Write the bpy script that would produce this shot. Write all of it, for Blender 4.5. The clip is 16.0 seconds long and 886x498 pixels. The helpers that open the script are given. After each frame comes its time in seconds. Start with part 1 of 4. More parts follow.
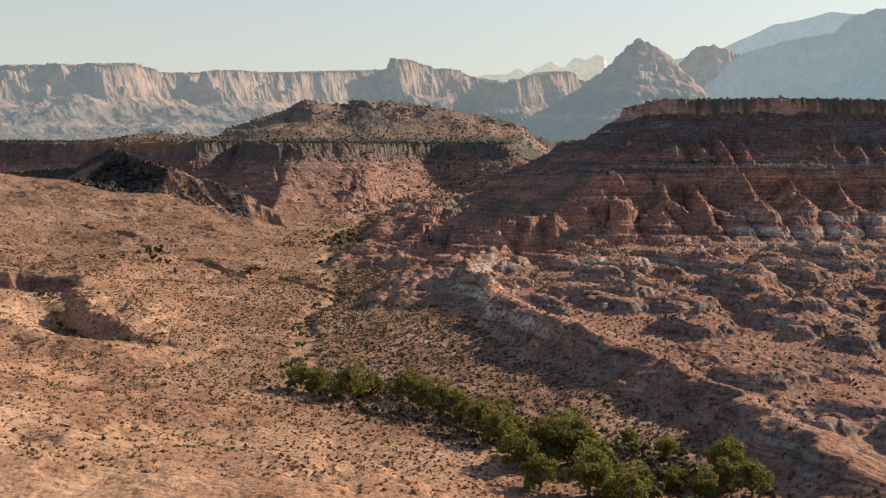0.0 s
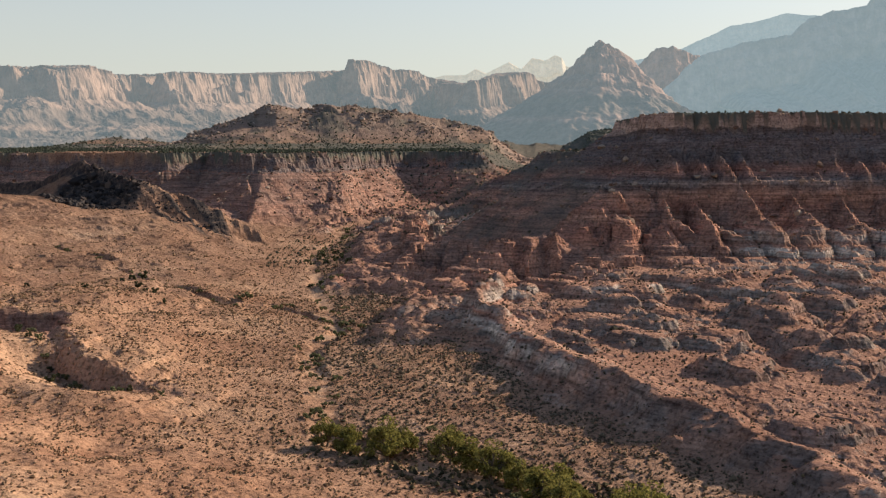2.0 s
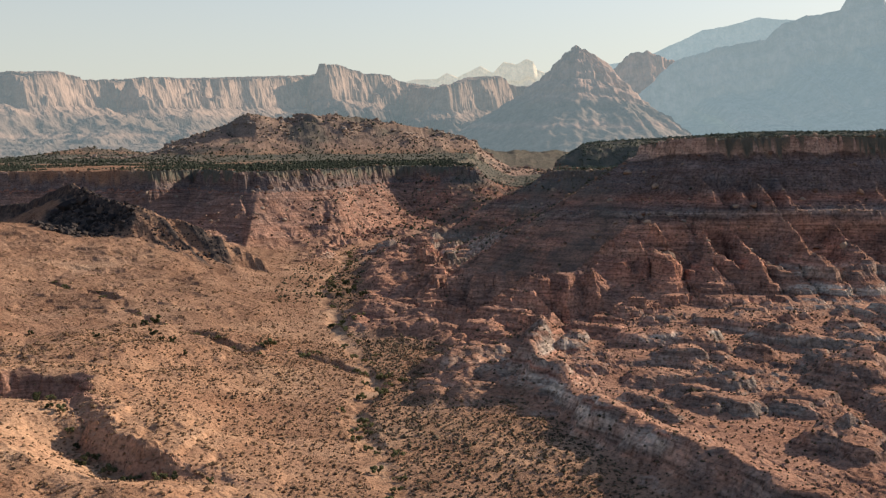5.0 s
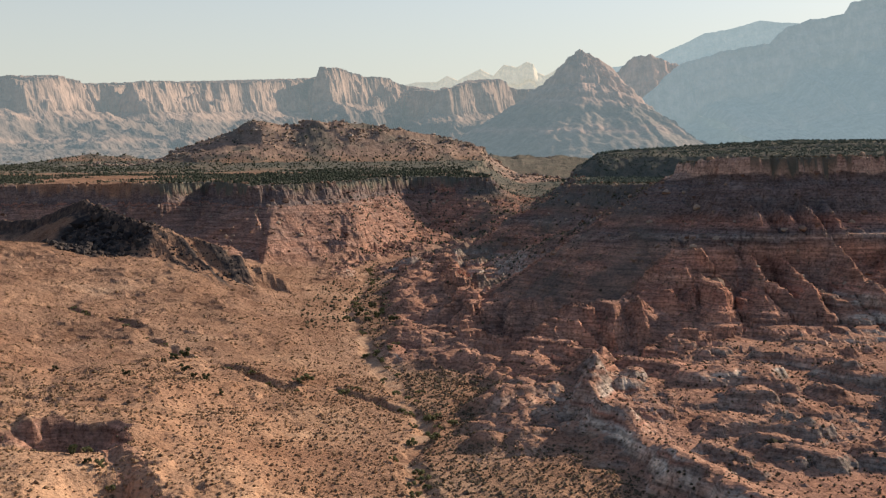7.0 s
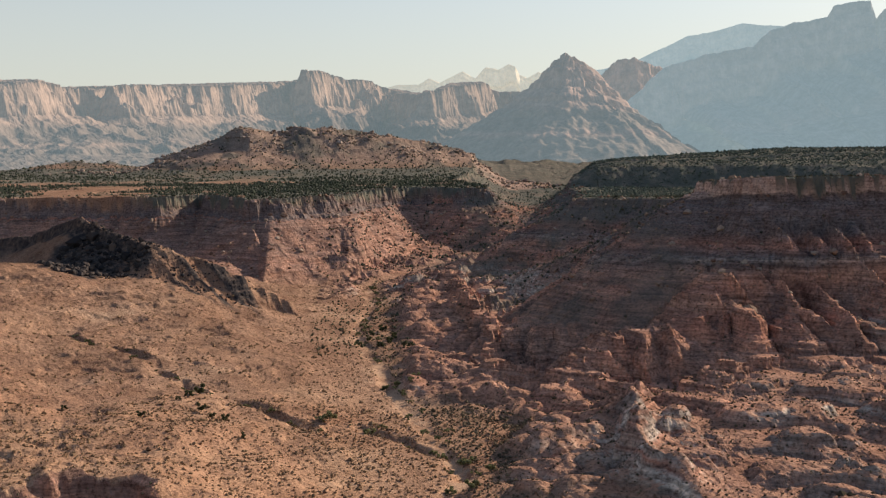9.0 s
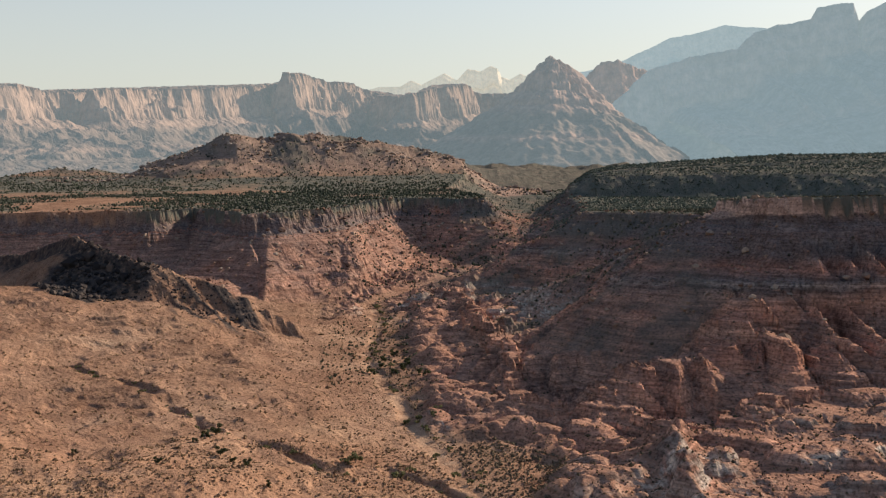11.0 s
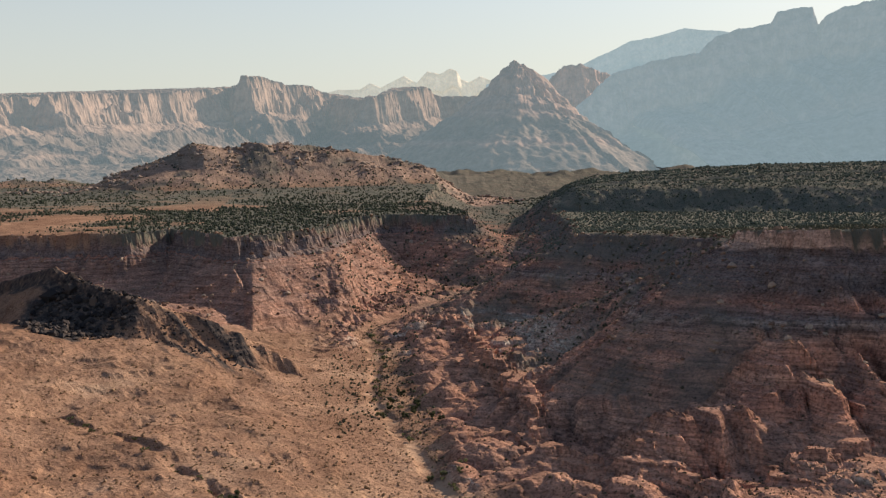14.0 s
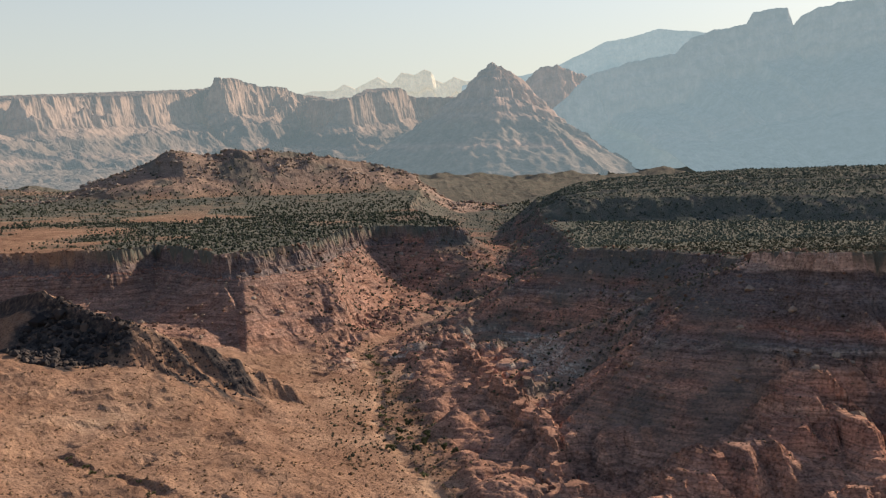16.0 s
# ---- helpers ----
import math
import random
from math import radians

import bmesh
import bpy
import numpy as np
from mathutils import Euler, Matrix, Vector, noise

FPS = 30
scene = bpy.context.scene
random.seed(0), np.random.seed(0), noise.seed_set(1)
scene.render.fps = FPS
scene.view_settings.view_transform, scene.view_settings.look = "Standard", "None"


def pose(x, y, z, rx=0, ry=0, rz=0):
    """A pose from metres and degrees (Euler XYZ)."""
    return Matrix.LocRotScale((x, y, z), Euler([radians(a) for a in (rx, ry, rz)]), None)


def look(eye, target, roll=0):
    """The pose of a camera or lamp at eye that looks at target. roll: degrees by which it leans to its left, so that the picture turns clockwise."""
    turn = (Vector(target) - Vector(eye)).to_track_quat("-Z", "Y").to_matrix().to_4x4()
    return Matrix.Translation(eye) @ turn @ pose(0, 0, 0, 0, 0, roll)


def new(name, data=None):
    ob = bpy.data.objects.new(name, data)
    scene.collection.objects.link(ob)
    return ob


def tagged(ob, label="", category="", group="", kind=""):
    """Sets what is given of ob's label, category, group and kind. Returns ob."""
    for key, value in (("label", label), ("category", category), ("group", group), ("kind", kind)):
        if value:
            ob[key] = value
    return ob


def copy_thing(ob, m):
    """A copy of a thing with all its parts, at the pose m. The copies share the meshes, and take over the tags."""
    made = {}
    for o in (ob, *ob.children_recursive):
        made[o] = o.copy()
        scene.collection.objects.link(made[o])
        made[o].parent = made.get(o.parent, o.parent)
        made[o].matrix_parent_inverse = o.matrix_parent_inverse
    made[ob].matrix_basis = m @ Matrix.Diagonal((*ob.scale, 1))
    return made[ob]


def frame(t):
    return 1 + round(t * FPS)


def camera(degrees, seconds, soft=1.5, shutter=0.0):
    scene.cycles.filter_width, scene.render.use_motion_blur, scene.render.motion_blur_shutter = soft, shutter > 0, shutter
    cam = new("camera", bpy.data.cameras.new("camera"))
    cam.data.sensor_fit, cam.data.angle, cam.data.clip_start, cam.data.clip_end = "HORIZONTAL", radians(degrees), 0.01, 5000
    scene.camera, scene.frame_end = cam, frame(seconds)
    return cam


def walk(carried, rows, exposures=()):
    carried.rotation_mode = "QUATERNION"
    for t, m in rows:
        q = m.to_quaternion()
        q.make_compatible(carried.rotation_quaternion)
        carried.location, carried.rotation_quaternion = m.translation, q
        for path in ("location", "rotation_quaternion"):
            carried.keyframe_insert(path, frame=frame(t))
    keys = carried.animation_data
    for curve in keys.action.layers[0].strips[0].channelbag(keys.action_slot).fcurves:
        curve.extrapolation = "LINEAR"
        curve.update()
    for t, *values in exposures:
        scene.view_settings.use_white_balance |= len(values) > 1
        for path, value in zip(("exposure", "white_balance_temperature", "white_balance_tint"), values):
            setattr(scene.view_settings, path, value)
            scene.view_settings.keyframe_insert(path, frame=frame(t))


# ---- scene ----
cam = camera(44.38, 16.0, soft=1.3)


def gimbal(x, y, z, pitch, yaw, roll):
    """Camera pose: pitch up, yaw to the left of +y, roll, in degrees."""
    a, b = radians(yaw), radians(pitch)
    way = Vector((-math.sin(a) * math.cos(b), math.cos(a) * math.cos(b), math.sin(b)))
    return look((x, y, z), Vector((x, y, z)) + way * 100.0, roll)


PATH = [
    # seconds, x, y, z, pitch, yaw, roll
    (0.0, 0.11, -0.01, 43.97, -5.435, 0.153, 0.179),
    (0.5, -3.24, 3.71, 45.51, -5.449, -0.612, 0.123),
    (1.0, -6.69, 7.56, 46.99, -5.438, -1.363, 0.074),
    (1.5, -10.11, 11.52, 48.53, -5.437, -2.089, 0.032),
    (2.0, -13.41, 15.42, 50.14, -5.449, -2.159, -0.057),
    (2.5, -16.62, 19.22, 51.64, -5.440, -2.462, -0.116),
    (3.0, -19.76, 23.07, 53.18, -5.442, -2.785, -0.136),
    (3.5, -22.92, 26.81, 54.69, -5.423, -3.145, -0.172),
    (6.0, -38.07, 46.98, 62.46, -5.299, -4.000, -0.302),
    (6.5, -41.02, 50.94, 64.09, -5.281, -3.924, -0.282),
    (7.0, -43.86, 54.69, 65.72, -5.258, -4.016, -0.303),
    (7.5, -46.83, 58.45, 67.32, -5.238, -4.463, -0.290),
    (8.0, -49.73, 62.01, 68.98, -5.238, -4.802, -0.350),
    (8.5, -52.60, 65.68, 70.61, -5.229, -4.947, -0.381),
    (9.0, -55.35, 69.31, 72.22, -5.203, -5.092, -0.446),
    (11.5, -68.94, 87.65, 80.72, -5.190, -6.550, -0.676),
    (12.0, -71.61, 91.34, 82.43, -5.194, -6.955, -0.715),
    (12.5, -74.08, 95.04, 84.04, -5.179, -7.293, -0.766),
    (13.0, -76.72, 98.60, 85.82, -5.191, -7.686, -0.807),
    (13.5, -79.39, 102.09, 87.65, -5.205, -8.087, -0.885),
    (14.0, -81.94, 105.74, 89.27, -5.187, -8.466, -0.903),
    (14.5, -84.38, 109.68, 91.06, -5.211, -8.841, -0.971),
    (15.0, -86.91, 113.38, 93.03, -5.229, -9.220, -1.034),
    (15.5, -89.30, 116.88, 94.91, -5.241, -9.565, -1.106),
    (16.0, -91.55, 120.26, 96.72, -5.249, -9.890, -1.244),
]
walk(cam, [(r[0], gimbal(*r[1:])) for r in PATH])

# ---- world, sun, exposure ----
SUN_AZ, SUN_EL = 58.0, 26.0  # degrees clockwise from +y, and above the horizon
world = bpy.data.worlds.new("sky")
scene.world = world
world.use_nodes = True
wn = world.node_tree.nodes
sky = wn.new("ShaderNodeTexSky")
sky.sky_type = "NISHITA"
sky.sun_disc = False
sky.sun_elevation = radians(SUN_EL)
sky.sun_rotation = radians(SUN_AZ)
sky.air_density, sky.dust_density, sky.ozone_density = 0.95, 1.0, 1.0
wn["Background"].inputs["Strength"].default_value = 0.105
veil = wn.new("ShaderNodeMix")  # pale haze, thick at the horizon and gone overhead
veil.data_type = "RGBA"
veil.inputs[7].default_value = (4.95, 4.90, 4.45, 1)
sky_up, sky_xyz, sky_fade = wn.new("ShaderNodeTexCoord"), wn.new("ShaderNodeSeparateXYZ"), wn.new("ShaderNodeMapRange")
sky_fade.interpolation_type = "SMOOTHSTEP"
for slot, amount in (("From Min", 0.0), ("From Max", 0.42), ("To Min", 0.72), ("To Max", 0.0)):
    sky_fade.inputs[slot].default_value = amount
world.node_tree.links.new(sky_up.outputs["Generated"], sky_xyz.inputs[0])
world.node_tree.links.new(sky_xyz.outputs[2], sky_fade.inputs["Value"])
world.node_tree.links.new(sky_fade.outputs[0], veil.inputs[0])
world.node_tree.links.new(sky.outputs[0], veil.inputs[6])
world.node_tree.links.new(veil.outputs[2], wn["Background"].inputs[0])
sun = new("sun", bpy.data.lights.new("sun", "SUN"))
sun.data.energy, sun.data.angle, sun.data.color = 5.0, radians(0.6), (1.0, 0.86, 0.70)
ea, eb = radians(SUN_AZ), radians(SUN_EL)
scene.view_settings.exposure = 0.39
sun.matrix_world = look((math.sin(ea) * math.cos(eb) * 900, math.cos(ea) * math.cos(eb) * 900, math.sin(eb) * 900), (0, 0, 0))


# ---- noise on arrays ----
GX, GY = np.random.default_rng(3).uniform(-1, 1, (2, 65536)).astype(np.float32)


def grad_noise(x, y, seed=0):
    """Smooth noise from -1 to 1, one cell per unit."""
    xf, yf = np.floor(x), np.floor(y)
    fx, fy = (x - xf).astype(np.float32), (y - yf).astype(np.float32)
    i, j = xf.astype(np.int32) + seed * 37, yf.astype(np.int32) + seed * 91
    i0, j0, i1, j1 = (i & 255) << 8, j & 255, ((i + 1) & 255) << 8, (j + 1) & 255
    ux, uy = fx * fx * (3 - 2 * fx), fy * fy * (3 - 2 * fy)

    def corner(a, b, dx, dy):
        k = a | b
        return GX.take(k) * dx + GY.take(k) * dy

    lo = corner(i0, j0, fx, fy) * (1 - ux) + corner(i1, j0, fx - 1, fy) * ux
    hi = corner(i0, j1, fx, fy - 1) * (1 - ux) + corner(i1, j1, fx - 1, fy - 1) * ux
    return (lo * (1 - uy) + hi * uy) * 1.5


def fbm(x, y, size, octaves=4, seed=0, gain=0.5):
    total, amp = 0.0, 1.0
    for k in range(octaves):
        total = total + amp * grad_noise(x / size, y / size, seed + 13 * k)
        size, amp = size / 2.03, amp * gain
    return total


def ridged(x, y, size, octaves=3, seed=0, gain=0.5):
    """Sharp crests near 1, hollows near 0."""
    total, amp, full = 0.0, 1.0, 0.0
    for k in range(octaves):
        total = total + amp * (1 - np.abs(grad_noise(x / size, y / size, seed + 17 * k)) * 1.6)
        full += amp
        size, amp = size / 2.1, amp * gain
    return np.clip(total / full, 0, 1)


def billow(x, y, size, octaves=3, seed=0, gain=0.5):
    """Rounded mounds up to 1 with sharp gullies near 0."""
    total, amp, full = 0.0, 1.0, 0.0
    for k in range(octaves):
        total = total + amp * np.abs(grad_noise(x / size, y / size, seed + 19 * k)) ** 0.75 * 1.5
        full += amp
        size, amp = size / 2.2, amp * gain
    return np.clip(total / full, 0, 1.2)


def smooth(a, b, x):
    t = np.clip((x - a) / (b - a), 0, 1)
    return t * t * (3 - 2 * t)


def along(line, x, y):
    """Distance to an open line, the run along it, its third value there, and the side (+1: to its right)."""
    line = np.asarray(line, float)
    best = np.full(x.shape, 1e9)
    run, val, side = np.zeros(x.shape), np.zeros(x.shape), np.ones(x.shape)
    s0 = 0.0
    for p, q in zip(line[:-1], line[1:]):
        d = q[:2] - p[:2]
        n = math.hypot(d[0], d[1])
        t = np.clip(((x - p[0]) * d[0] + (y - p[1]) * d[1]) / n**2, 0, 1)
        ex, ey = x - p[0] - t * d[0], y - p[1] - t * d[1]
        dist = np.hypot(ex, ey)
        near = dist < best
        best = np.where(near, dist, best)
        run = np.where(near, s0 + t * n, run)
        if len(p) > 2:
            val = np.where(near, p[2] + t * (q[2] - p[2]), val)
        side = np.where(near, np.where((x - p[0]) * d[1] - (y - p[1]) * d[0] >= 0, 1.0, -1.0), side)
        s0 += n
    return best, run, val, side


def inside(poly, x, y):
    hit = np.zeros(x.shape, bool)
    for (ax, ay), (bx, by) in zip(poly, poly[1:] + poly[:1]):
        if ay != by:
            hit ^= ((ay > y) != (by > y)) & (x < (bx - ax) * (y - ay) / (by - ay) + ax)
    return hit


# ---- the plan of the land ----
STREAM = [(95, 20), (58, 80), (36, 126), (17, 157), (-8, 178), (-27, 200), (-29, 225), (-34, 255), (-38, 278), (-31, 302), (-36, 330), (-42, 377),
          (-46, 420), (-51, 455), (-52, 485), (-48, 520), (-44, 560), (-45, 609), (-22, 649), (10, 690), (50, 722), (70, 790), (80, 860), (100, 930), (150, 1350), (190, 1900)]
MESA_RIM = [(1500, 260), (900, 350), (420, 408), (250, 420), (170, 425), (105, 424), (85, 429), (76, 462), (83, 480), (97, 518), (106, 552), (99, 600), (67, 641), (80, 690),
            (97, 770), (112, 870), (140, 990), (190, 1180), (330, 1450), (1500, 1600)]
LEFT_RIM = [(-1800, 820), (-420, 744), (-270, 738), (-200, 737), (-164, 733), (-146, 762), (-126, 724), (-110, 687), (-97, 692), (-83, 702), (-70, 718), (-50, 764), (-40, 800), (-26, 842),
            (-8, 858), (10, 846), (24, 832), (44, 832), (52, 880), (46, 960), (48, 1080), (60, 1170), (90, 1300), (110, 1450), (-1800, 1700)]
BENCH = [(75, 50), (58, 100), (53, 128), (48, 150), (42, 172), (34, 190), (25, 211), (19, 228), (13, 250), (9, 275), (7, 292), (12, 312), (18, 334), (16, 352), (2, 374), (-13, 388), (-8, 420), (-6, 470),
         (-8, 510), (-2, 560), (4, 610), (18, 655), (56, 700)]
SPUR = [(70, 402, 37), (58, 395, 33.4), (47, 385, 25), (38, 378, 20.5), (21, 377.5, 19), (11, 369, 13.5), (3, 357, 8)]
SPUR_LOW = [(30, 416, 19), (14, 414, 16.5), (2.5, 419, 14.6), (-8, 430, 12.8), (-15, 437, 11.5), (-20, 442, 7)]
CONES = (22, 40, 59, 77, 88, 105, 124, 139, 155, 172, 190, 208, 226, 246, 270)  # x of the pointed spurs under the mesa
CREST = [(55, 118, 2.4), (51, 134, 4.2), (47, 150, 5.8), (41, 172, 7.0), (34, 191, 8.0), (25, 211, 9.2), (18, 228, 9.9), (12, 250, 9.6), (7, 275, 7.4), (5, 292, 6.6)]
BASALT = [(-900, 700, 24), (-300, 660, 26), (-212, 630, 31), (-192, 602, 38), (-176, 583, 42.5), (-152, 556, 35), (-122, 542, 28), (-92, 527, 16.5), (-74, 517, 7)]
FLUTES = [(900, 280), (420, 348), (250, 360), (150, 364), (100, 364), (72, 362), (50, 368), (34, 386), (27, 412), (24, 450), (22, 500), (15, 560), (14, 620), (30, 680)]
ARETE = [(80, 462, 59), (72, 486, 51.5), (65, 502, 45), (55, 514, 37.5), (44, 522, 30.5), (30, 545, 21.5), (18, 564, 14)]
GULLY = [(-140, 268, 6.5), (-124, 271, 4.8), (-108, 275, 4.0), (-99, 272, 3.5), (-94, 260, 2.8), (-87, 244, 1.2), (-76, 230, 0.5), (-66, 224, 0.0), (-56, 222, -0.3), (-44, 214, -0.8)]
NOSE = [(-109, 688, 34), (-103, 664, 26), (-96, 641, 17), (-87, 618, 9), (-82, 606, 6)]
RIB_A = [(-76, 722, 36), (-67, 690, 28), (-58, 664, 19), (-50, 645, 12), (-45, 632, 7)]
RIB_B = [(34, 826, 34), (40, 796, 29), (48, 762, 24.5), (56, 732, 21), (62, 712, 18)]
HILL = [(-330, 1390, 47), (-290, 1395, 57), (-245, 1400, 76), (-176, 1400, 103), (-140, 1405, 98), (-100, 1410, 103), (-15, 1410, 95), (38, 1410, 87), (80, 1400, 75), (130, 1380, 60)]
TABLE = [(112, 874), (200, 832), (300, 780), (460, 700), (800, 600), (1300, 900), (900, 1350), (270, 1260), (165, 1080), (122, 960)]
RILL = [(-33, 300), (-34, 314), (-43, 331), (-53, 341), (-63, 335), (-74, 342), (-82, 352), (-96, 362), (-116, 400), (-150, 440)]


def rim_top(x, y):
    right = np.interp(y, [285, 430, 462, 480, 520, 555, 600, 641, 690], [72.4, 62.1, 60, 58, 52, 49.5, 48, 46.6, 44])
    return np.where((x > 20) & (y < 900), right, 45.5 + 0.0 * x)


def land(x, y, full=True):
    """Height and the masks of the land at arrays of places."""
    wx = x + 2.2 * fbm(x, y, 22, 3, 5) + 0.5 * fbm(x, y, 4, 2, 6)
    wy = y + 2.2 * fbm(x, y, 22, 3, 8) + 0.5 * fbm(x, y, 4, 2, 9)
    ds, run_s, _, side = along(STREAM, wx, wy)
    left = side < 0
    # valley floor and the western flats
    z = np.interp(y, [0, 200, 450, 600, 650, 700, 740, 800, 900, 1400, 2000], [-1.5, 0, 2.5, 5, 7, 7.5, 8, 11, 15, 20, 35])
    gap = 1 - 0.85 * smooth(520, 590, y) * (1 - smooth(640, 900, -x))
    z = z + np.where(left, gap * np.interp(ds, [0, 10, 30, 60, 100, 130, 250, 600, 1500], [0, 0.6, 3.0, 7.0, 9.5, 14, 27, 36, 40]),
                     np.interp(ds, [0, 8, 40, 200], [0, 0.6, 1.6, 6]))
    z = z + 8.0 * smooth(435, 520, y) * smooth(-75, -140, x) * left
    roll = 2.3 * fbm(x, y, 55, 3, 21) + 1.5 * fbm(x, y, 19, 4, 22)
    z = z + roll * smooth(6, 40, ds) + 0.22 * fbm(x, y, 3.4, 3, 23)
    tread = z / 1.7 + 0.8 * fbm(x, y, 34, 3, 24)
    ledge = (np.floor(tread) + smooth(0.6, 0.95, tread - np.floor(tread)) - tread) * smooth(0.0, 0.3, fbm(x, y, 50, 2, 25) + 0.12)
    z = z + 0.5 * 1.7 * ledge * smooth(8, 25, ds) * left
    # red badland bench between the valley and the mesa
    db, _, _, bside = along(BENCH, wx + 2.5 * fbm(x, y, 9, 2, 31), wy)
    sd_b = db * bside
    mesa_in = inside(MESA_RIM, wx, wy)
    dm, run_m, _, _ = along(MESA_RIM + MESA_RIM[:1], wx, wy)
    sd_m = np.where(mesa_in, -dm, dm)
    top = rim_top(x, y)
    bench = np.interp(sd_m, [60, 90, 130, 180, 240, 330], [14.5, 12.0, 10.0, 8.0, 6.0, 5.0])
    mound = billow(wx, wy * 1.05, 21, 3, 41, 0.34)
    knobs = 8.5 * np.clip(mound - 0.36, 0, 1) - 1.0 + 0.9 * (ridged(wx, wy, 7, 3, 43) - 0.6)
    bench = bench - 5.0 * smooth(530, 590, y) - 3.2 * smooth(215, 150, y) - 5.0 * smooth(48, 30, x) * smooth(338, 352, y) * (1 - smooth(400, 425, y))
    bench = bench + knobs * smooth(-2, 8, sd_b) * smooth(58, 84, sd_m)
    step = 3.0
    tread = bench / step + 0.35 * fbm(x, y, 60, 2, 45)
    shelf = np.floor(tread) + smooth(0.4, 0.95, tread - np.floor(tread))
    bench = bench + 0.5 * step * (shelf - tread)
    dc, _, crest_z, cside = along(CREST, wx, wy)
    bench = np.maximum(bench, crest_z - np.where(cside > 0, 0.20, 0.05) * dc - 0.02 * dc * dc + 1.2 * fbm(x, y, 12, 3, 48))
    reach_b = -7.5 - 1.0 * smooth(250, 215, y)
    into = smooth(0, 1, (sd_b + 2.2 * fbm(x, y, 9, 3, 44) - reach_b) / (0.6 - reach_b)) ** 1.1
    z = np.where(sd_m < 420, np.where(sd_b > -20, np.maximum(z, z + (bench - z) * into), z), z)
    # low grey mounds at the foot of the bench
    apron = smooth(-34, -22, sd_b + 4 * fbm(x, y, 18, 2, 46)) * (1 - smooth(-2, 4, sd_b)) * smooth(262, 285, y) * (1 - smooth(600, 650, y))
    z = z + apron * (6.0 * billow(wx, wy, 17, 3, 47, 0.36) - 0.4 + 0.09 * (sd_b + 30))
    # ledges of hard beds on the terraces below the mesa
    shelf_in = smooth(335, 352, y) * (1 - smooth(565, 600, y)) * smooth(-9, -5, sd_b) * smooth(40, 50, sd_m)
    h = z + 2.8 * (billow(wx, wy, 17, 3, 49, 0.45) - 0.4) + 0.8 * (ridged(wx, wy, 6.5, 3, 50) - 0.55)
    tread = h / 2.6 + 0.3 * fbm(x, y, 45, 2, 53)
    h = h + 0.9 * 2.6 * (np.floor(tread) + smooth(0.74, 0.95, tread - np.floor(tread)) - tread)
    z = z + (h - z) * shelf_in
    # spur of ribs in front of the mesa
    spur = np.full(x.shape, -99.0)
    for line, fall, seed in ((SPUR, 0.78, 51), (SPUR_LOW, 0.85, 54)):
        dp, run_p, spur_z, _ = along(line, wx, wy)
        rib_u = np.abs(np.mod(run_p / 9.0 + 0.3 * fbm(x, y, 12, 2, seed), 1.0) * 2 - 1)
        one = spur_z - fall * np.clip(dp - 6.5 * (1 - rib_u) * smooth(0, 5, dp), 0, 99) + 0.7 * (ridged(wx, wy, 3.5, 2, 52) - 0.6)
        spur = np.where((dp < 34) & (one > spur), one, spur)
    z = np.maximum(z, spur)
    # the eastern mesa: cap cliff, ledges and fluted spurs
    _, run_f, _, _ = along(FLUTES, x, y)
    front = 1 - smooth(480, 530, y)

    def pointed(p, width, seed):
        """Pointed spurs, one at each whole number of p, widening downhill."""
        near = np.round(p)
        tall = 0.62 + 0.38 * np.clip(1.3 * grad_noise(near * 0.61 + 0.3, 0 * x + 0.4, seed) + 0.5, 0, 1)
        return np.clip((1 - 2 * np.abs(p - near) / width) * tall + 0.14 * (ridged(wx, wy, 5, 3, seed + 2) - 0.5), 0, 1)

    order = np.interp(x, CONES, np.arange(len(CONES)))
    fin = pointed(order + 0.10 * fbm(x, y, 14, 2, 61), np.interp(sd_m, [30, 38, 50, 60], [0.38, 0.62, 0.95, 1.05]), 62)
    fin2 = pointed(x / 8.5 + 0.22 * fbm(x, y, 14, 2, 64), np.interp(sd_m, [11, 16, 27], [0.35, 0.7, 1.0]), 65)
    fin2 = fin2 * (0.12 + 0.88 * smooth(76, 84, x) * (1 - smooth(108, 116, x)) + 0.4 * smooth(140, 150, x))
    round_u = np.mod(run_f / 12.0 + 0.35 * fbm(x, y, 26, 2, 66), 1.0) * 2 - 1
    scallop = (8.5 * np.sqrt(np.clip(1 - round_u**2, 0, 1)) - 3.0) * smooth(56, 60, sd_m) * (1 - smooth(76, 92, sd_m)) * front
    jitter = 1.2 * fbm(x, y, 5, 2, 69) + 1.8 * (ridged(run_m, wy * 0.2, 7, 3, 67) - 0.5) * (1 - smooth(3, 7, sd_m)) + 2.5 * fbm(x, y, 30, 2, 65)
    ds_m = sd_m - scallop + jitter - (1 - front) * (6.0 * (ridged(run_f, dm * 0.1, 15, 4, 70, 0.55) - 0.5) * smooth(3, 25, sd_m))
    corner = smooth(72, 42, x) * smooth(376, 400, y) * (1 - smooth(560, 620, y))
    ds_m = ds_m * (1 + 0.5 * corner * smooth(4, 20, ds_m))
    low = z
    crown = np.interp(ds_m, [-0.3, 0.2, 0.9, 1.5, 2.0], [1.0, 0.98, 0.885, 0.865, 0.84])
    gully = np.interp(ds_m, [2.0, 10, 10.8, 18, 26, 28, 29, 31, 32, 38, 46, 56, 60, 61.5, 63, 69, 70, 84, 110],
                      [0.84, 0.715, 0.665, 0.565, 0.49, 0.485, 0.48, 0.40, 0.32, 0.20, 0.16, 0.155, 0.15, 0.135, 0.115, 0.085, 0.06, 0.03, 0.0])
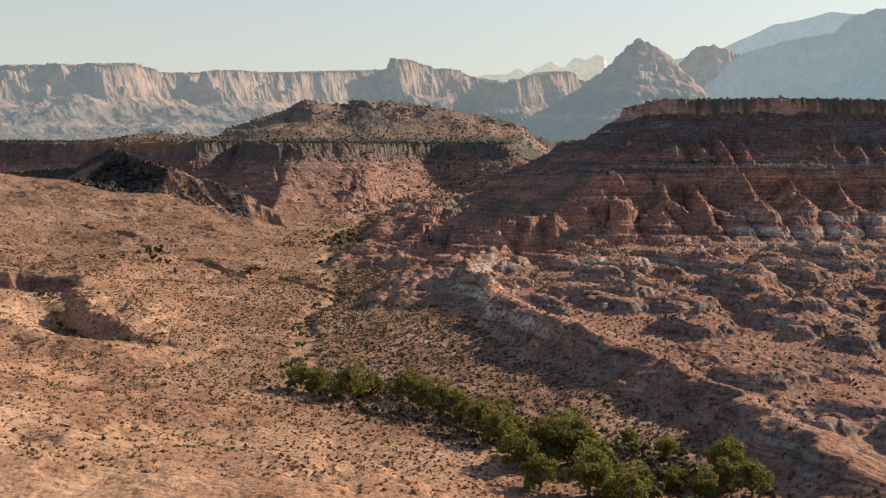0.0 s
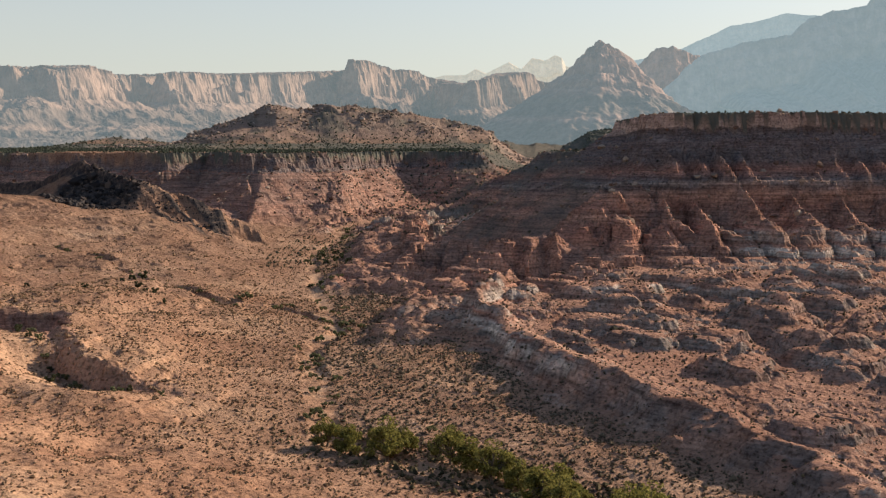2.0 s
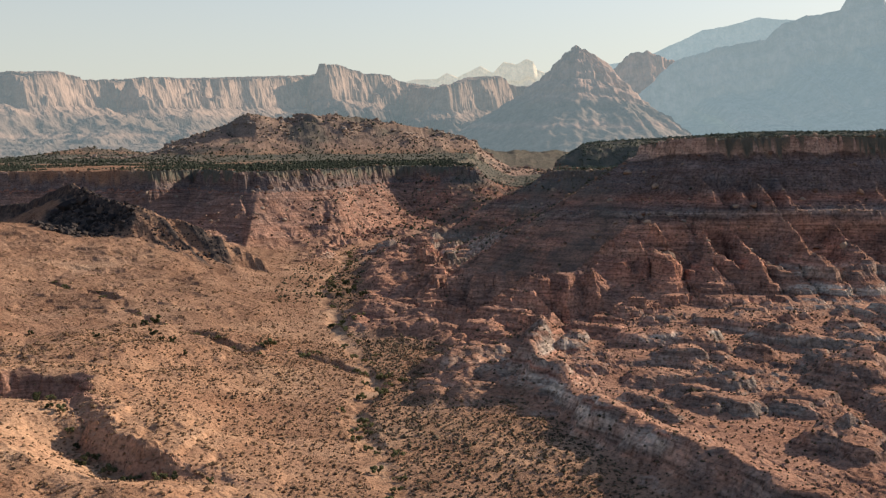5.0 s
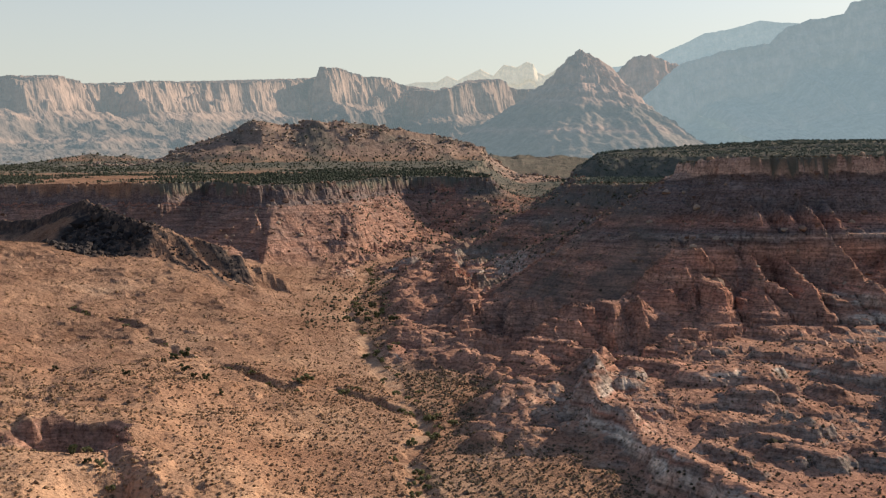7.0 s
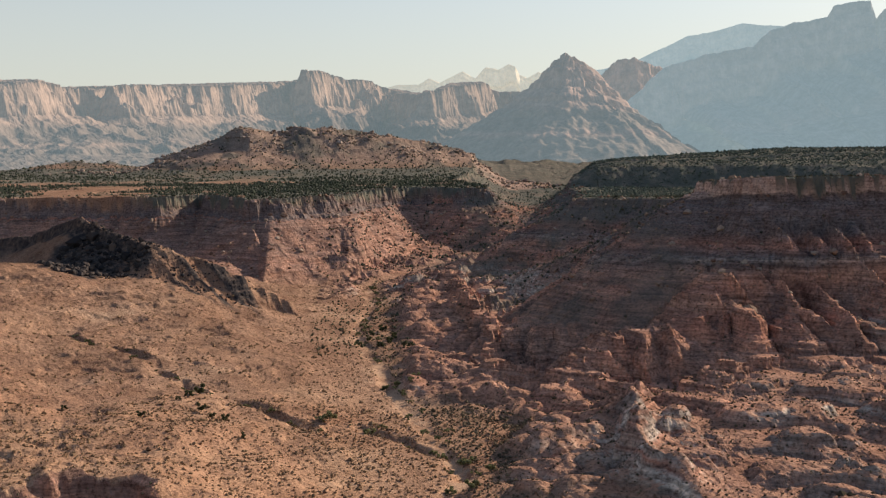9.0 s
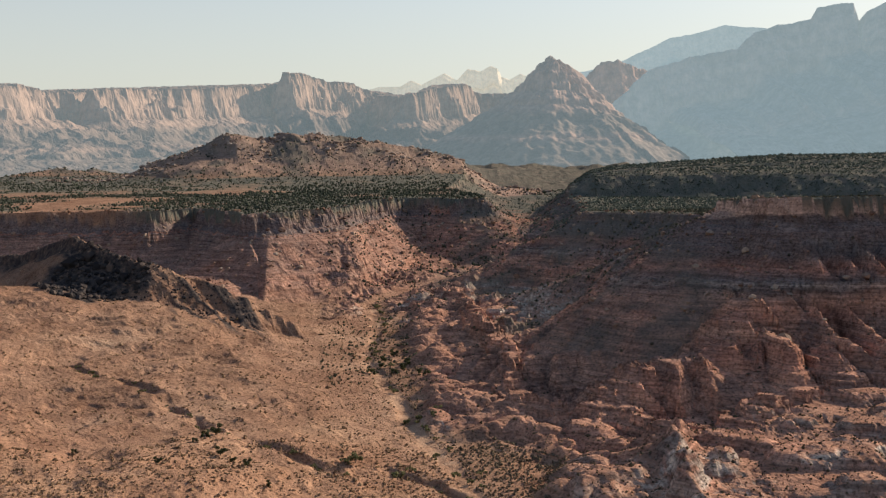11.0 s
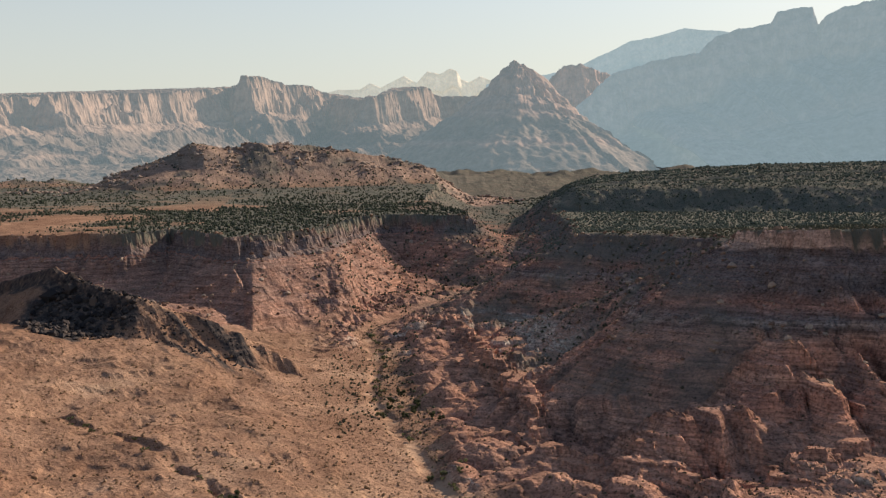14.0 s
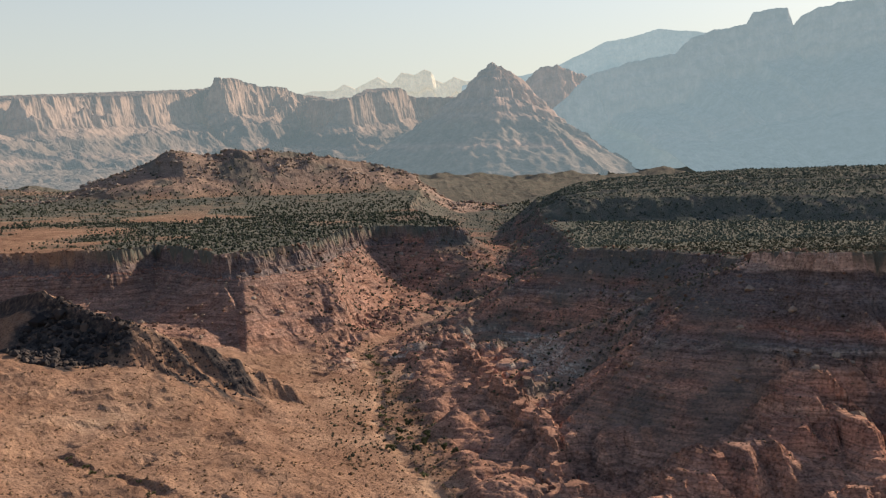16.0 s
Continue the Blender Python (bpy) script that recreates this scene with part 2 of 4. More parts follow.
    ridge = np.interp(ds_m, [2.0, 10, 11.5, 20, 26, 28, 29, 31, 32, 47, 58, 60, 61.5, 63, 69, 70, 84, 110],
                      [0.84, 0.75, 0.745, 0.69, 0.61, 0.55, 0.50, 0.475, 0.47, 0.34, 0.24, 0.22, 0.18, 0.14, 0.10, 0.07, 0.035, 0.0])
    share = np.where(ds_m < 2.0, crown, gully + (ridge - gully) * np.where(ds_m < 29.5, fin2, fin))
    share_w = np.interp(ds_m * (1 + 0.8 * smooth(690, 840, y)), [-2, 2, 4, 28, 48, 62, 84], [1.0, 0.97, 0.88, 0.48, 0.16, 0.05, 0.0])
    west = smooth(470, 510, y + 0.5 * (60 - np.clip(x, -60, 60)))
    share = share * (1 - west) + share_w * west
    share = share * (1 - smooth(48, 66, sd_m) * smooth(58, 38, x) * (y < 470))
    low_m = np.minimum(low, np.interp(y, [470, 580], [12, 20]))
    cliff = low_m + (top - low_m) * share
    tread = cliff / 1.7
    cliff = cliff + 0.45 * 1.7 * (np.floor(tread) + smooth(0.3, 0.9, tread - np.floor(tread)) - tread) * smooth(64, 60, sd_m) * smooth(3, 8, sd_m) * front
    z = np.where(mesa_in | (sd_m < 115), np.maximum(z, cliff), z)
    # the western plateau round the canyon
    left_in = inside(LEFT_RIM, wx, wy)
    dl, run_l, _, _ = along(LEFT_RIM + LEFT_RIM[:1], wx, wy)
    sd_l = np.where(left_in, -dl, dl)
    block = billow(run_l + 3 * fbm(x, y, 9, 2, 76), dl * 0.8, 7.0, 3, 71, 0.5)
    columns = (2.4 * (block - 0.45) + 3.0 * fbm(x, y, 24, 3, 73)) * (1 - smooth(8, 16, sd_l))
    gulls = 6 * (ridged(run_l, wy * 0.4, 22, 3, 72, 0.55) - 0.5) * smooth(6, 20, sd_l)
    ds_l = sd_l - columns - gulls + 1.5 + 1.5 * fbm(x, y, 5, 3, 74) * (1 - smooth(8, 16, sd_l))
    tight = 1 + 2.2 * smooth(-96, -116, x) + 1.0 * smooth(-50, -38, x) * smooth(30, 10, x) + 0.9 * smooth(840, 900, y)
    share_l = np.interp(ds_l * tight, [0.6, 1.2, 3.2, 4.0, 5.6, 6.4, 9.0, 10.0, 24, 25, 46, 82], [1.0, 0.93, 0.905, 0.83, 0.805, 0.745, 0.715, 0.68, 0.53, 0.505, 0.29, 0.0])
    wall = z + (45.5 + 0.8 * fbm(x, y, 20, 3, 75) - z) * share_l
    z = np.where((left_in | (sd_l < 110)) & (y > 560), np.maximum(z, wall), z)
    for line, west_fall, east_fall in ((NOSE, 0.85, 0.40), (RIB_A, 0.75, 0.42), (RIB_B, 0.7, 0.45), (ARETE, 0.55, 0.8)):
        dn, run_n, nose_z, nside = along(line, wx, wy)
        gouge = 4.5 * (ridged(run_n, dn * 0.12, 8, 4, 77, 0.6) - 0.55) * smooth(1, 8, dn)
        z = np.maximum(z, nose_z - np.where(nside > 0, east_fall, west_fall) * dn + gouge)
    mouth = smooth(548, 585, y) * (1 - smooth(690, 735, y)) * smooth(-72, -52, x) * smooth(62, 44, x) * smooth(3, 9, ds)
    z = z + mouth * (5.5 * (billow(wx, wy, 16, 3, 86, 0.45) - 0.25) + 1.2 * (ridged(wx, wy, 6, 2, 87) - 0.5))
    # dark hill of basalt
    dk, run_k, basalt_z, kside = along(BASALT, wx, wy)
    face = np.interp(dk, [0, 2.5, 4, 6, 12, 60], [0, 0.6, 4.5, 6.5, 9.5, 42]) * smooth(-138, -150, x) + 0.36 * dk * smooth(-150, -138, x)
    hill = basalt_z - np.where(kside > 0, face, dk * 0.75) + 1.8 * (ridged(wx, wy, 11, 4, 81, 0.6) - 0.6)
    slabs = ridged(wx * 0.86 + wy * 0.5, (wx * 0.5 - wy * 0.86) * 0.14, 9, 2, 83)
    slab = 2.4 * (slabs - 0.5) * smooth(-150, -135, x) * (1 - smooth(18, 28, dk))
    z = np.where(dk < 130, np.maximum(z, hill + slab), z)
    # gullies and the wash
    de, run_e, floor_e, eside = along(GULLY, x + 1.6 * fbm(x, y, 10, 2, 91), y + 1.6 * fbm(x, y, 10, 2, 92))
    head = smooth(12, 30, run_e) * (1 - smooth(44, 66, run_e))
    bank = np.maximum(smooth(23, 30, run_e) * (1 - smooth(43, 52, run_e)), 0.9 * smooth(58, 70, run_e) * (1 - smooth(96, 108, run_e)))
    bank = np.maximum(bank, 0.35 * smooth(2, 14, run_e) * (1 - smooth(104, 120, run_e)))
    near_bank = eside < 0
    z = z + np.where(near_bank, (2.2 * head + 0.8) * bank * np.exp(-(((de - 9) / 12) ** 2)), 0)
    flute_e = 5.0 * (ridged(run_e, de * 0.15, 7.5, 3, 95, 0.5) - 0.5)
    rise = np.where(near_bank, np.interp(de + flute_e * smooth(0.5, 3, de), [0, 1.2, 2.2, 4.5, 5.2, 7.0, 12, 24], [0, 0.2, 1.5, 4.0, 5.6, 6.8, 9.5, 30]), 0.5 * np.clip(de - 2.0, 0, 99) + 0.5 * fbm(x, y, 6, 2, 98))
    cut = floor_e + rise
    carved = (cut < z) & (bank > 0) & (de < 26)
    dg = np.where(carved & (de < 11) & near_bank, de, 99.0)
    z = np.where(carved, z + (cut - z) * bank, z)
    dr, _, _, _ = along(RILL, wx, wy)
    z = z - 1.7 * np.clip(0.65 + 1.0 * fbm(x, y, 16, 2, 93), 0, 1) * (1 - smooth(0.4, 3.0, dr + 1.2 * fbm(x, y, 5, 2, 94)))
    z = z - 1.0 * np.clip(0.6 + fbm(x, y, 24, 2, 96), 0.1, 1) * (1 - smooth(1.0, 3.6, ds + 0.8 * fbm(x, y, 4, 2, 97))) * (y < 700)
    # hills on the plateaus
    far = fbm(x, y, 70, 4, 101)
    rough = 1 + 0.22 * far
    hills = ((-95, 1830, 58, 130, 150), (60, 1800, 46, 130, 150), (150, 1750, 22, 120, 120), (-400, 1560, 22, 110, 90))
    lift = np.zeros(x.shape)
    for hx, hy, hh, sx, sy in hills:
        wide = np.where(x < hx, sx * 0.62, sx * 1.25)
        lift = np.maximum(lift, hh * np.exp(-(np.hypot((x - hx) / wide, (y - hy) / sy) ** 1.6)) * rough)
    dh, _, hill_z, _ = along(HILL, x + 14 * fbm(x, y, 60, 3, 107), y + 14 * fbm(x, y, 60, 3, 108))
    lift = np.maximum(lift, (hill_z - 45) * np.exp(-((dh / 88) ** 1.5)))
    lift = lift * (0.85 + 0.19 * ridged(x, y, 85, 5, 105, 0.62)) + smooth(5, 14, lift) * 1.4 * (billow(x, y, 22, 3, 104, 0.5) - 0.4)
    z = z + lift * smooth(1100, 1250, y)
    dt = along(TABLE + TABLE[:1], x + 12 * fbm(x, y, 50, 4, 109), y + 12 * fbm(x, y, 50, 4, 110))[0]
    table = np.where(inside(TABLE, x, y), dt, 0.0)
    z = z + np.interp(table, [0, 26, 34, 70, 170], [0, 14, 16, 18.5, 25]) + 3.5 * (ridged(x, y, 36, 4, 106, 0.6) - 0.55) * smooth(0, 20, table)
    plain = 42 + 10 * far + 14 * fbm(x, y, 420, 3, 103)
    t = smooth(1550, 2000, np.hypot(x, y))
    z = z * (1 - t) + plain * t
    steep = np.clip(smooth(-6, 2, sd_b) + smooth(80, 60, sd_l) * (y > 560), 0, 1) * (~mesa_in) * (~left_in)
    z = z + 0.05 * fbm(x, y, 0.9, 2, 111) + steep * np.where(sd_m > 58, 0.42, 0.55) * (ridged(wx, wy, 2.6, 2, 112) - 0.6)
    bare = smooth(-7, -2, sd_b) * (sd_m < 330) * (~mesa_in) * (sd_m > 3) * (1 - 0.75 * west) * (0.18 + 0.82 * smooth(325, 350, y))
    tread = z / 1.5 + 0.25 * fbm(x, y, 40, 2, 113)
    z = z + 0.62 * 1.5 * (np.floor(tread) + smooth(0.45, 0.92, tread - np.floor(tread)) - tread) * bare
    if not full:
        return z
    rock = np.clip(np.maximum.reduce([smooth(-11, -3, sd_b) * (sd_m < 400) * (~mesa_in), apron * 0.9, smooth(120, 70, sd_m) * (~mesa_in), smooth(95, 60, sd_l) * (~left_in) * (y > 560),
                                      smooth(-1.5, 1.5, spur - z + 2.0)]), 0, 1)
    rock = np.maximum(rock, 0.85 * mouth)
    rock = np.maximum(rock, (1 - smooth(6, 10, dg)) * (0.35 + 0.6 * head))
    rock = np.where(lift > 6, np.maximum(rock, 0.7 * smooth(6, 16, lift)), rock)
    # basalt boulder field; the small wedge and the crest face hold painted shade
    black = np.clip((1 - smooth(17, 23, np.hypot(x + 167, (y - 549) * 0.7) + 13 * fbm(x, y, 11, 4, 121))) + (1 - smooth(3, 6, np.hypot(x + 143, (y - 541) * 0.6) + 4 * fbm(x, y, 8, 3, 124)))
                    + smooth(0.62, 0.74, slabs) * smooth(-132, -124, x) * (1 - smooth(-96, -86, x)) * (kside > 0) * (1 - smooth(26, 34, dk)) + (kside > 0) * (1 - smooth(5, 13, dk + 9 * fbm(x, y, 9, 3, 123))) * smooth(-125, -150, x) * (1 - smooth(230, 300, -x)) * 0.95, 0, 1)
    sand = (1 - smooth(1.0, 3.4, ds + 1.2 * fbm(x, y, 5, 2, 122))) * (y < 590)
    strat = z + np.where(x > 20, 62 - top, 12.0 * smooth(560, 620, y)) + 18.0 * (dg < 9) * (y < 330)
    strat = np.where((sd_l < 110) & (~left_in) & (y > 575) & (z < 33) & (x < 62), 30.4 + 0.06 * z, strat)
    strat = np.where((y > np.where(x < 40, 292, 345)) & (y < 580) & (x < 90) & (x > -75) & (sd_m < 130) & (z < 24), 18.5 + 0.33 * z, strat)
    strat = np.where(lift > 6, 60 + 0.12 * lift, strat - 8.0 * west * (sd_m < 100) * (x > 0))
    green = np.clip(np.where(mesa_in, 1.0, np.where(left_in, smooth(-0.3, 0.3, fbm(x, y, 90, 3, 311) + 0.4 * (x > -130)), (0.62 * west + 0.5 * (1 - west) * smooth(66, 48, x) * smooth(384, 404, y)) * smooth(92, 70, sd_m) * smooth(-0.4, 0.3, fbm(x, y, 25, 3, 312)))) + 0.9 * smooth(900, 1300, y), 0, 1) * np.where((lift > 7) & (y < 1540), 0.25 + 0.5 * smooth(0.0, 0.3, fbm(x, y, 60, 3, 313)), 1.0)
    dry = np.clip(smooth(215, 430, y + 40 * fbm(x, y, 60, 3, 125)), 0, 1)
    dry = np.maximum(dry, np.where(left, 0.7 * (1 - smooth(6, 34, ds + 9 * fbm(x, y, 20, 2, 126))), (0.7 + 0.3 * smooth(230, 205, y)) * smooth(1, 8, ds)) * (y < 420))
    return z, rock, black, sand, strat, green, dry


def land_at(x, y):
    return float(land(np.array([float(x)]), np.array([float(y)]), False)[0])


# ---- materials ----
def material(name, rough=0.9):
    m = bpy.data.materials.new(name)
    m.use_nodes = True
    b = m.node_tree.nodes["Principled BSDF"]
    b.inputs["Roughness"].default_value = rough
    b.inputs["Specular IOR Level"].default_value = 0.0
    return m, m.node_tree, b


def node(tree, kind, **values):
    n = tree.nodes.new(kind)
    for key, value in values.items():
        n.inputs[key.replace("_", " ")].default_value = value
    return n


def noise_of(tree, size, detail=4.0, rough=0.55, stretch=None):
    """World-scale noise: one feature is about size metres."""
    g = tree.nodes.new("ShaderNodeNewGeometry")
    src = g.outputs["Position"]
    if stretch:
        v = tree.nodes.new("ShaderNodeVectorMath")
        v.operation = "MULTIPLY"
        v.inputs[1].default_value = stretch
        tree.links.new(src, v.inputs[0])
        src = v.outputs[0]
    n = node(tree, "ShaderNodeTexNoise", Scale=1.0 / size, Detail=detail, Roughness=rough)
    tree.links.new(src, n.inputs["Vector"])
    return n.outputs["Fac"]


def ramp(tree, fac, stops, mode="LINEAR"):
    r = tree.nodes.new("ShaderNodeValToRGB")
    r.color_ramp.interpolation = mode
    e = r.color_ramp.elements
    while len(e) < len(stops):
        e.new(1.0)
    for k, (p, c) in enumerate(stops):
        e[k].position, e[k].color = p, (*c, 1) if len(c) == 3 else c
    tree.links.new(fac, r.inputs[0])
    return r.outputs[0]


def mix(tree, fac, a, b, blend="MIX"):
    n = tree.nodes.new("ShaderNodeMix")
    n.data_type, n.blend_type = "RGBA", blend
    for sock, v in ((n.inputs[0], fac), (n.inputs[6], a), (n.inputs[7], b)):
        if hasattr(v, "links"):
            tree.links.new(v, sock)
        else:
            sock.default_value = v if isinstance(v, float) else (*v, 1)
    return n.outputs[2]


def maths(tree, op, a, b=0.0, clamp=False):
    n = tree.nodes.new("ShaderNodeMath")
    n.operation, n.use_clamp = op, clamp
    for sock, v in ((n.inputs[0], a), (n.inputs[1], b)):
        if hasattr(v, "links"):
            tree.links.new(v, sock)
        else:
            sock.default_value = v
    return n.outputs[0]


def bump(tree, bsdf, layers):
    last = None
    for height, strength, dist in layers:
        b = node(tree, "ShaderNodeBump", Strength=strength, Distance=dist)
        tree.links.new(height, b.inputs["Height"])
        if last:
            tree.links.new(last, b.inputs["Normal"])
        last = b.outputs[0]
    tree.links.new(last, bsdf.inputs["Normal"])


def attr(tree, name, out="Fac"):
    a = tree.nodes.new("ShaderNodeAttribute")
    a.attribute_name = name
    return a.outputs[out]


def ground_material():
    m, t, b = material("desert_ground", 0.95)
    soil = ramp(t, noise_of(t, 38, 6, 0.6), [(0.3, (0.285, 0.150, 0.094)), (0.45, (0.375, 0.212, 0.132)), (0.58, (0.445, 0.268, 0.168)), (0.72, (0.50, 0.33, 0.212))])
    soil = mix(t, maths(t, "MULTIPLY", attr(t, "dry"), 0.8), soil, ramp(t, noise_of(t, 30, 6, 0.62), [(0.32, (0.190, 0.110, 0.076)), (0.47, (0.248, 0.148, 0.101)), (0.6, (0.322, 0.200, 0.137)), (0.74, (0.42, 0.288, 0.196))]))
    tuft = ramp(t, noise_of(t, 0.85, 3, 0.65), [(0.36, (0.46, 0.42, 0.39)), (0.47, (0.98, 0.98, 0.98)), (0.66, (1.24, 1.20, 1.14))])
    patch = ramp(t, noise_of(t, 11, 5, 0.65), [(0.34, (0.58, 0.54, 0.53)), (0.52, (1, 1, 1)), (0.68, (1.22, 1.22, 1.18))])
    # beds of rock by height; the dark ones also hold painted shade
    level = maths(t, "ADD", attr(t, "strat"), maths(t, "MULTIPLY", maths(t, "SUBTRACT", noise_of(t, 15, 6, 0.6), 0.5), 6.0))
    # umber is dimmed and greyed for shade and haze on the upper slopes
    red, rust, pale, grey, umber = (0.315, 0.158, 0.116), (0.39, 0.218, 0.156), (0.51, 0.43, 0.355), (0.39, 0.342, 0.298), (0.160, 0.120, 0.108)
    # first tone: upper-slope shade and haze; third: shadow line painted under the cap
    shaded_brown, buff, undercut_shade, cap = (0.150, 0.126, 0.122), (0.29, 0.228, 0.195), (0.12, 0.092, 0.084), (0.40, 0.285, 0.23)
    # grey mudstone of the low beds, darkened for the shade on the scarp
    shaded_mudstone = (0.215, 0.178, 0.154)
    beds = [(0.0, shaded_mudstone), (1.6, shaded_mudstone), (2.6, grey), (4.0, rust), (5.0, shaded_mudstone), (7.0, pale), (8.0, grey), (9.0, red), (9.8, grey), (11.4, pale), (12.2, grey), (13.6, red), (14.4, grey), (16.0, pale), (17.0, grey), (19.0, red),
            (22.0, rust), (26.0, red), (30.0, rust), (33.0, umber), (34.4, buff), (35.6, shaded_brown), (39.5, red), (43.0, umber), (47.0, shaded_brown), (50.0, umber), (53.0, shaded_brown), (56.0, undercut_shade), (56.8, cap), (61.0, cap), (64.0, buff)]
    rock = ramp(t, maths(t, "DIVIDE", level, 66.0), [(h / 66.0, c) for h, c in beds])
    rusty = ramp(t, maths(t, "DIVIDE", attr(t, "strat"), 66.0), [(0.42, (1, 1, 1)), (0.56, (0.15, 0.15, 0.15))])
    rock = mix(t, maths(t, "MULTIPLY", rusty, ramp(t, noise_of(t, 22, 5, 0.6), [(0.44, (0.7, 0.7, 0.7)), (0.58, (0.0, 0.0, 0.0))])), rock, ramp(t, noise_of(t, 8, 5, 0.6), [(0.4, umber), (0.6, rust)]))
    fine = noise_of(t, 2.6, 4, 0.6, (0.07, 0.07, 3.0))
    quiet = ramp(t, maths(t, "DIVIDE", attr(t, "strat"), 66.0), [(0.54, (0.75, 0.75, 0.75)), (0.66, (0.25, 0.25, 0.25))])
    rock = mix(t, quiet, rock, ramp(t, fine, [(0.36, (0.56, 0.53, 0.52)), (0.5, (1.04, 1.04, 1.04)), (0.64, (1.42, 1.38, 1.34))]), "MULTIPLY")
    rock = mix(t, 0.4, rock, ramp(t, noise_of(t, 1.5, 3, 0.6, (0.22, 0.22, 4.0)), [(0.38, (0.6, 0.57, 0.55)), (0.5, (1.08, 1.08, 1.08)), (0.62, (1.45, 1.42, 1.4))]), "MULTIPLY")
    rock = mix(t, 0.6, rock, ramp(t, noise_of(t, 1.2, 4, 0.7), [(0.36, (0.6, 0.58, 0.57)), (0.5, (1.1, 1.1, 1.1)), (0.64, (1.5, 1.46, 1.42))]), "MULTIPLY")
    rock = mix(t, 0.6, rock, ramp(t, noise_of(t, 5, 5, 0.65), [(0.35, (0.65, 0.63, 0.62)), (0.6, (1.15, 1.13, 1.1))]), "MULTIPLY")
    geo = t.nodes.new("ShaderNodeNewGeometry")
    up = t.nodes.new("ShaderNodeSeparateXYZ")
    t.links.new(geo.outputs["Normal"], up.inputs[0])
    flat = ramp(t, maths(t, "ADD", up.outputs[2], maths(t, "MULTIPLY", maths(t, "SUBTRACT", noise_of(t, 3, 4), 0.5), 0.25)), [(0.78, (0, 0, 0)), (0.93, (0.9, 0.9, 0.9))])
    low_bed = ramp(t, maths(t, "DIVIDE", attr(t, "strat"), 66.0), [(0.24, (1, 1, 1)), (0.36, (0.28, 0.28, 0.28))])
    rock = mix(t, maths(t, "MULTIPLY", flat, low_bed), rock, mix(t, 0.65, soil, (0.40, 0.212, 0.148)))
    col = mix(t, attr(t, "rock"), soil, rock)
    col = mix(t, 0.85, mix(t, 0.6, col, patch, "MULTIPLY"), tuft, "MULTIPLY")
    # plant cover, its colour lifted and greyed to stand in for haze
    col = mix(t, maths(t, "MULTIPLY", attr(t, "green"), 0.95), col, ramp(t, noise_of(t, 9, 4), [(0.36, (0.095, 0.102, 0.084)), (0.54, (0.130, 0.126, 0.102)), (0.72, (0.19, 0.157, 0.122))]))
    col = mix(t, attr(t, "black"), col, ramp(t, noise_of(t, 2.4, 4, 0.7), [(0.38, (0.032, 0.029, 0.030)), (0.55, (0.085, 0.068, 0.060)), (0.7, (0.22, 0.14, 0.10))]))
    col = mix(t, maths(t, "MULTIPLY", attr(t, "sand"), ramp(t, noise_of(t, 9, 3), [(0.47, (0.0, 0.0, 0.0)), (0.6, (0.8, 0.8, 0.8))])), col, (0.47, 0.30, 0.195))
    t.links.new(col, b.inputs["Base Color"])
    bump(t, b, [(noise_of(t, 3.2, 6, 0.7), 0.55, 1.0), (noise_of(t, 0.7, 4, 0.65), 0.7, 0.35), (fine, 0.35, 0.5)])
    return m


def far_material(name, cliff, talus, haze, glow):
    """Rock of a far range, with the haze before it put in as emission."""
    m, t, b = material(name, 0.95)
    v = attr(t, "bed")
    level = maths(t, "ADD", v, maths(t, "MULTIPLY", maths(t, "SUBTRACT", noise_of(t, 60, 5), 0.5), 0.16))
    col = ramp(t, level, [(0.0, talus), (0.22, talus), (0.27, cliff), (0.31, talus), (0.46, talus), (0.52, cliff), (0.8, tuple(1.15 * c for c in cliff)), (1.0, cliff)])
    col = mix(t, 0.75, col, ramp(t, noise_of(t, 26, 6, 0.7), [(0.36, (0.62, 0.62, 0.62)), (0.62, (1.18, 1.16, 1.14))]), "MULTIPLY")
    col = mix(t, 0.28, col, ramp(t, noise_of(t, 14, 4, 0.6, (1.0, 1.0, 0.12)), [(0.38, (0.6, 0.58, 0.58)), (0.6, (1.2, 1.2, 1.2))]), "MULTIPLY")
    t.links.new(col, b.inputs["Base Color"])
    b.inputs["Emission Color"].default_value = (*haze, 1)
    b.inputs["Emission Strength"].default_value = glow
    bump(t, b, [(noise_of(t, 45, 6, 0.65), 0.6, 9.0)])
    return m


def leaf_material(name, dark, light, through_light=0.45):
    m, t, b = material(name, 0.75)
    g = t.nodes.new("ShaderNodeNewGeometry")
    col = ramp(t, g.outputs["Random Per Island"], [(0.0, dark), (1.0, light)])
    t.links.new(mix(t, 0.5, col, ramp(t, noise_of(t, 1.1, 3), [(0.35, (0.6, 0.6, 0.6)), (0.65, (1.3, 1.3, 1.2))]), "MULTIPLY"), b.inputs["Base Color"])
    thin = t.nodes.new("ShaderNodeBsdfTranslucent")
    t.links.new(b.inputs["Base Color"].links[0].from_socket, thin.inputs[0])
    both = t.nodes.new("ShaderNodeMixShader")
    both.inputs[0].default_value = through_light
    t.links.new(b.outputs[0], both.inputs[1])
    t.links.new(thin.outputs[0], both.inputs[2])
    t.links.new(both.outputs[0], t.nodes["Material Output"].inputs[0])
    return m


GROUND = ground_material()
# haze tint that the far ranges' own rock gives off
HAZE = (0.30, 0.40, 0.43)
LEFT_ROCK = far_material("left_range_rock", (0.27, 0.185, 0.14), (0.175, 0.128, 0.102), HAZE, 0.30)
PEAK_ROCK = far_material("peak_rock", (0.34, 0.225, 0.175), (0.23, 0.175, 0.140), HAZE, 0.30)
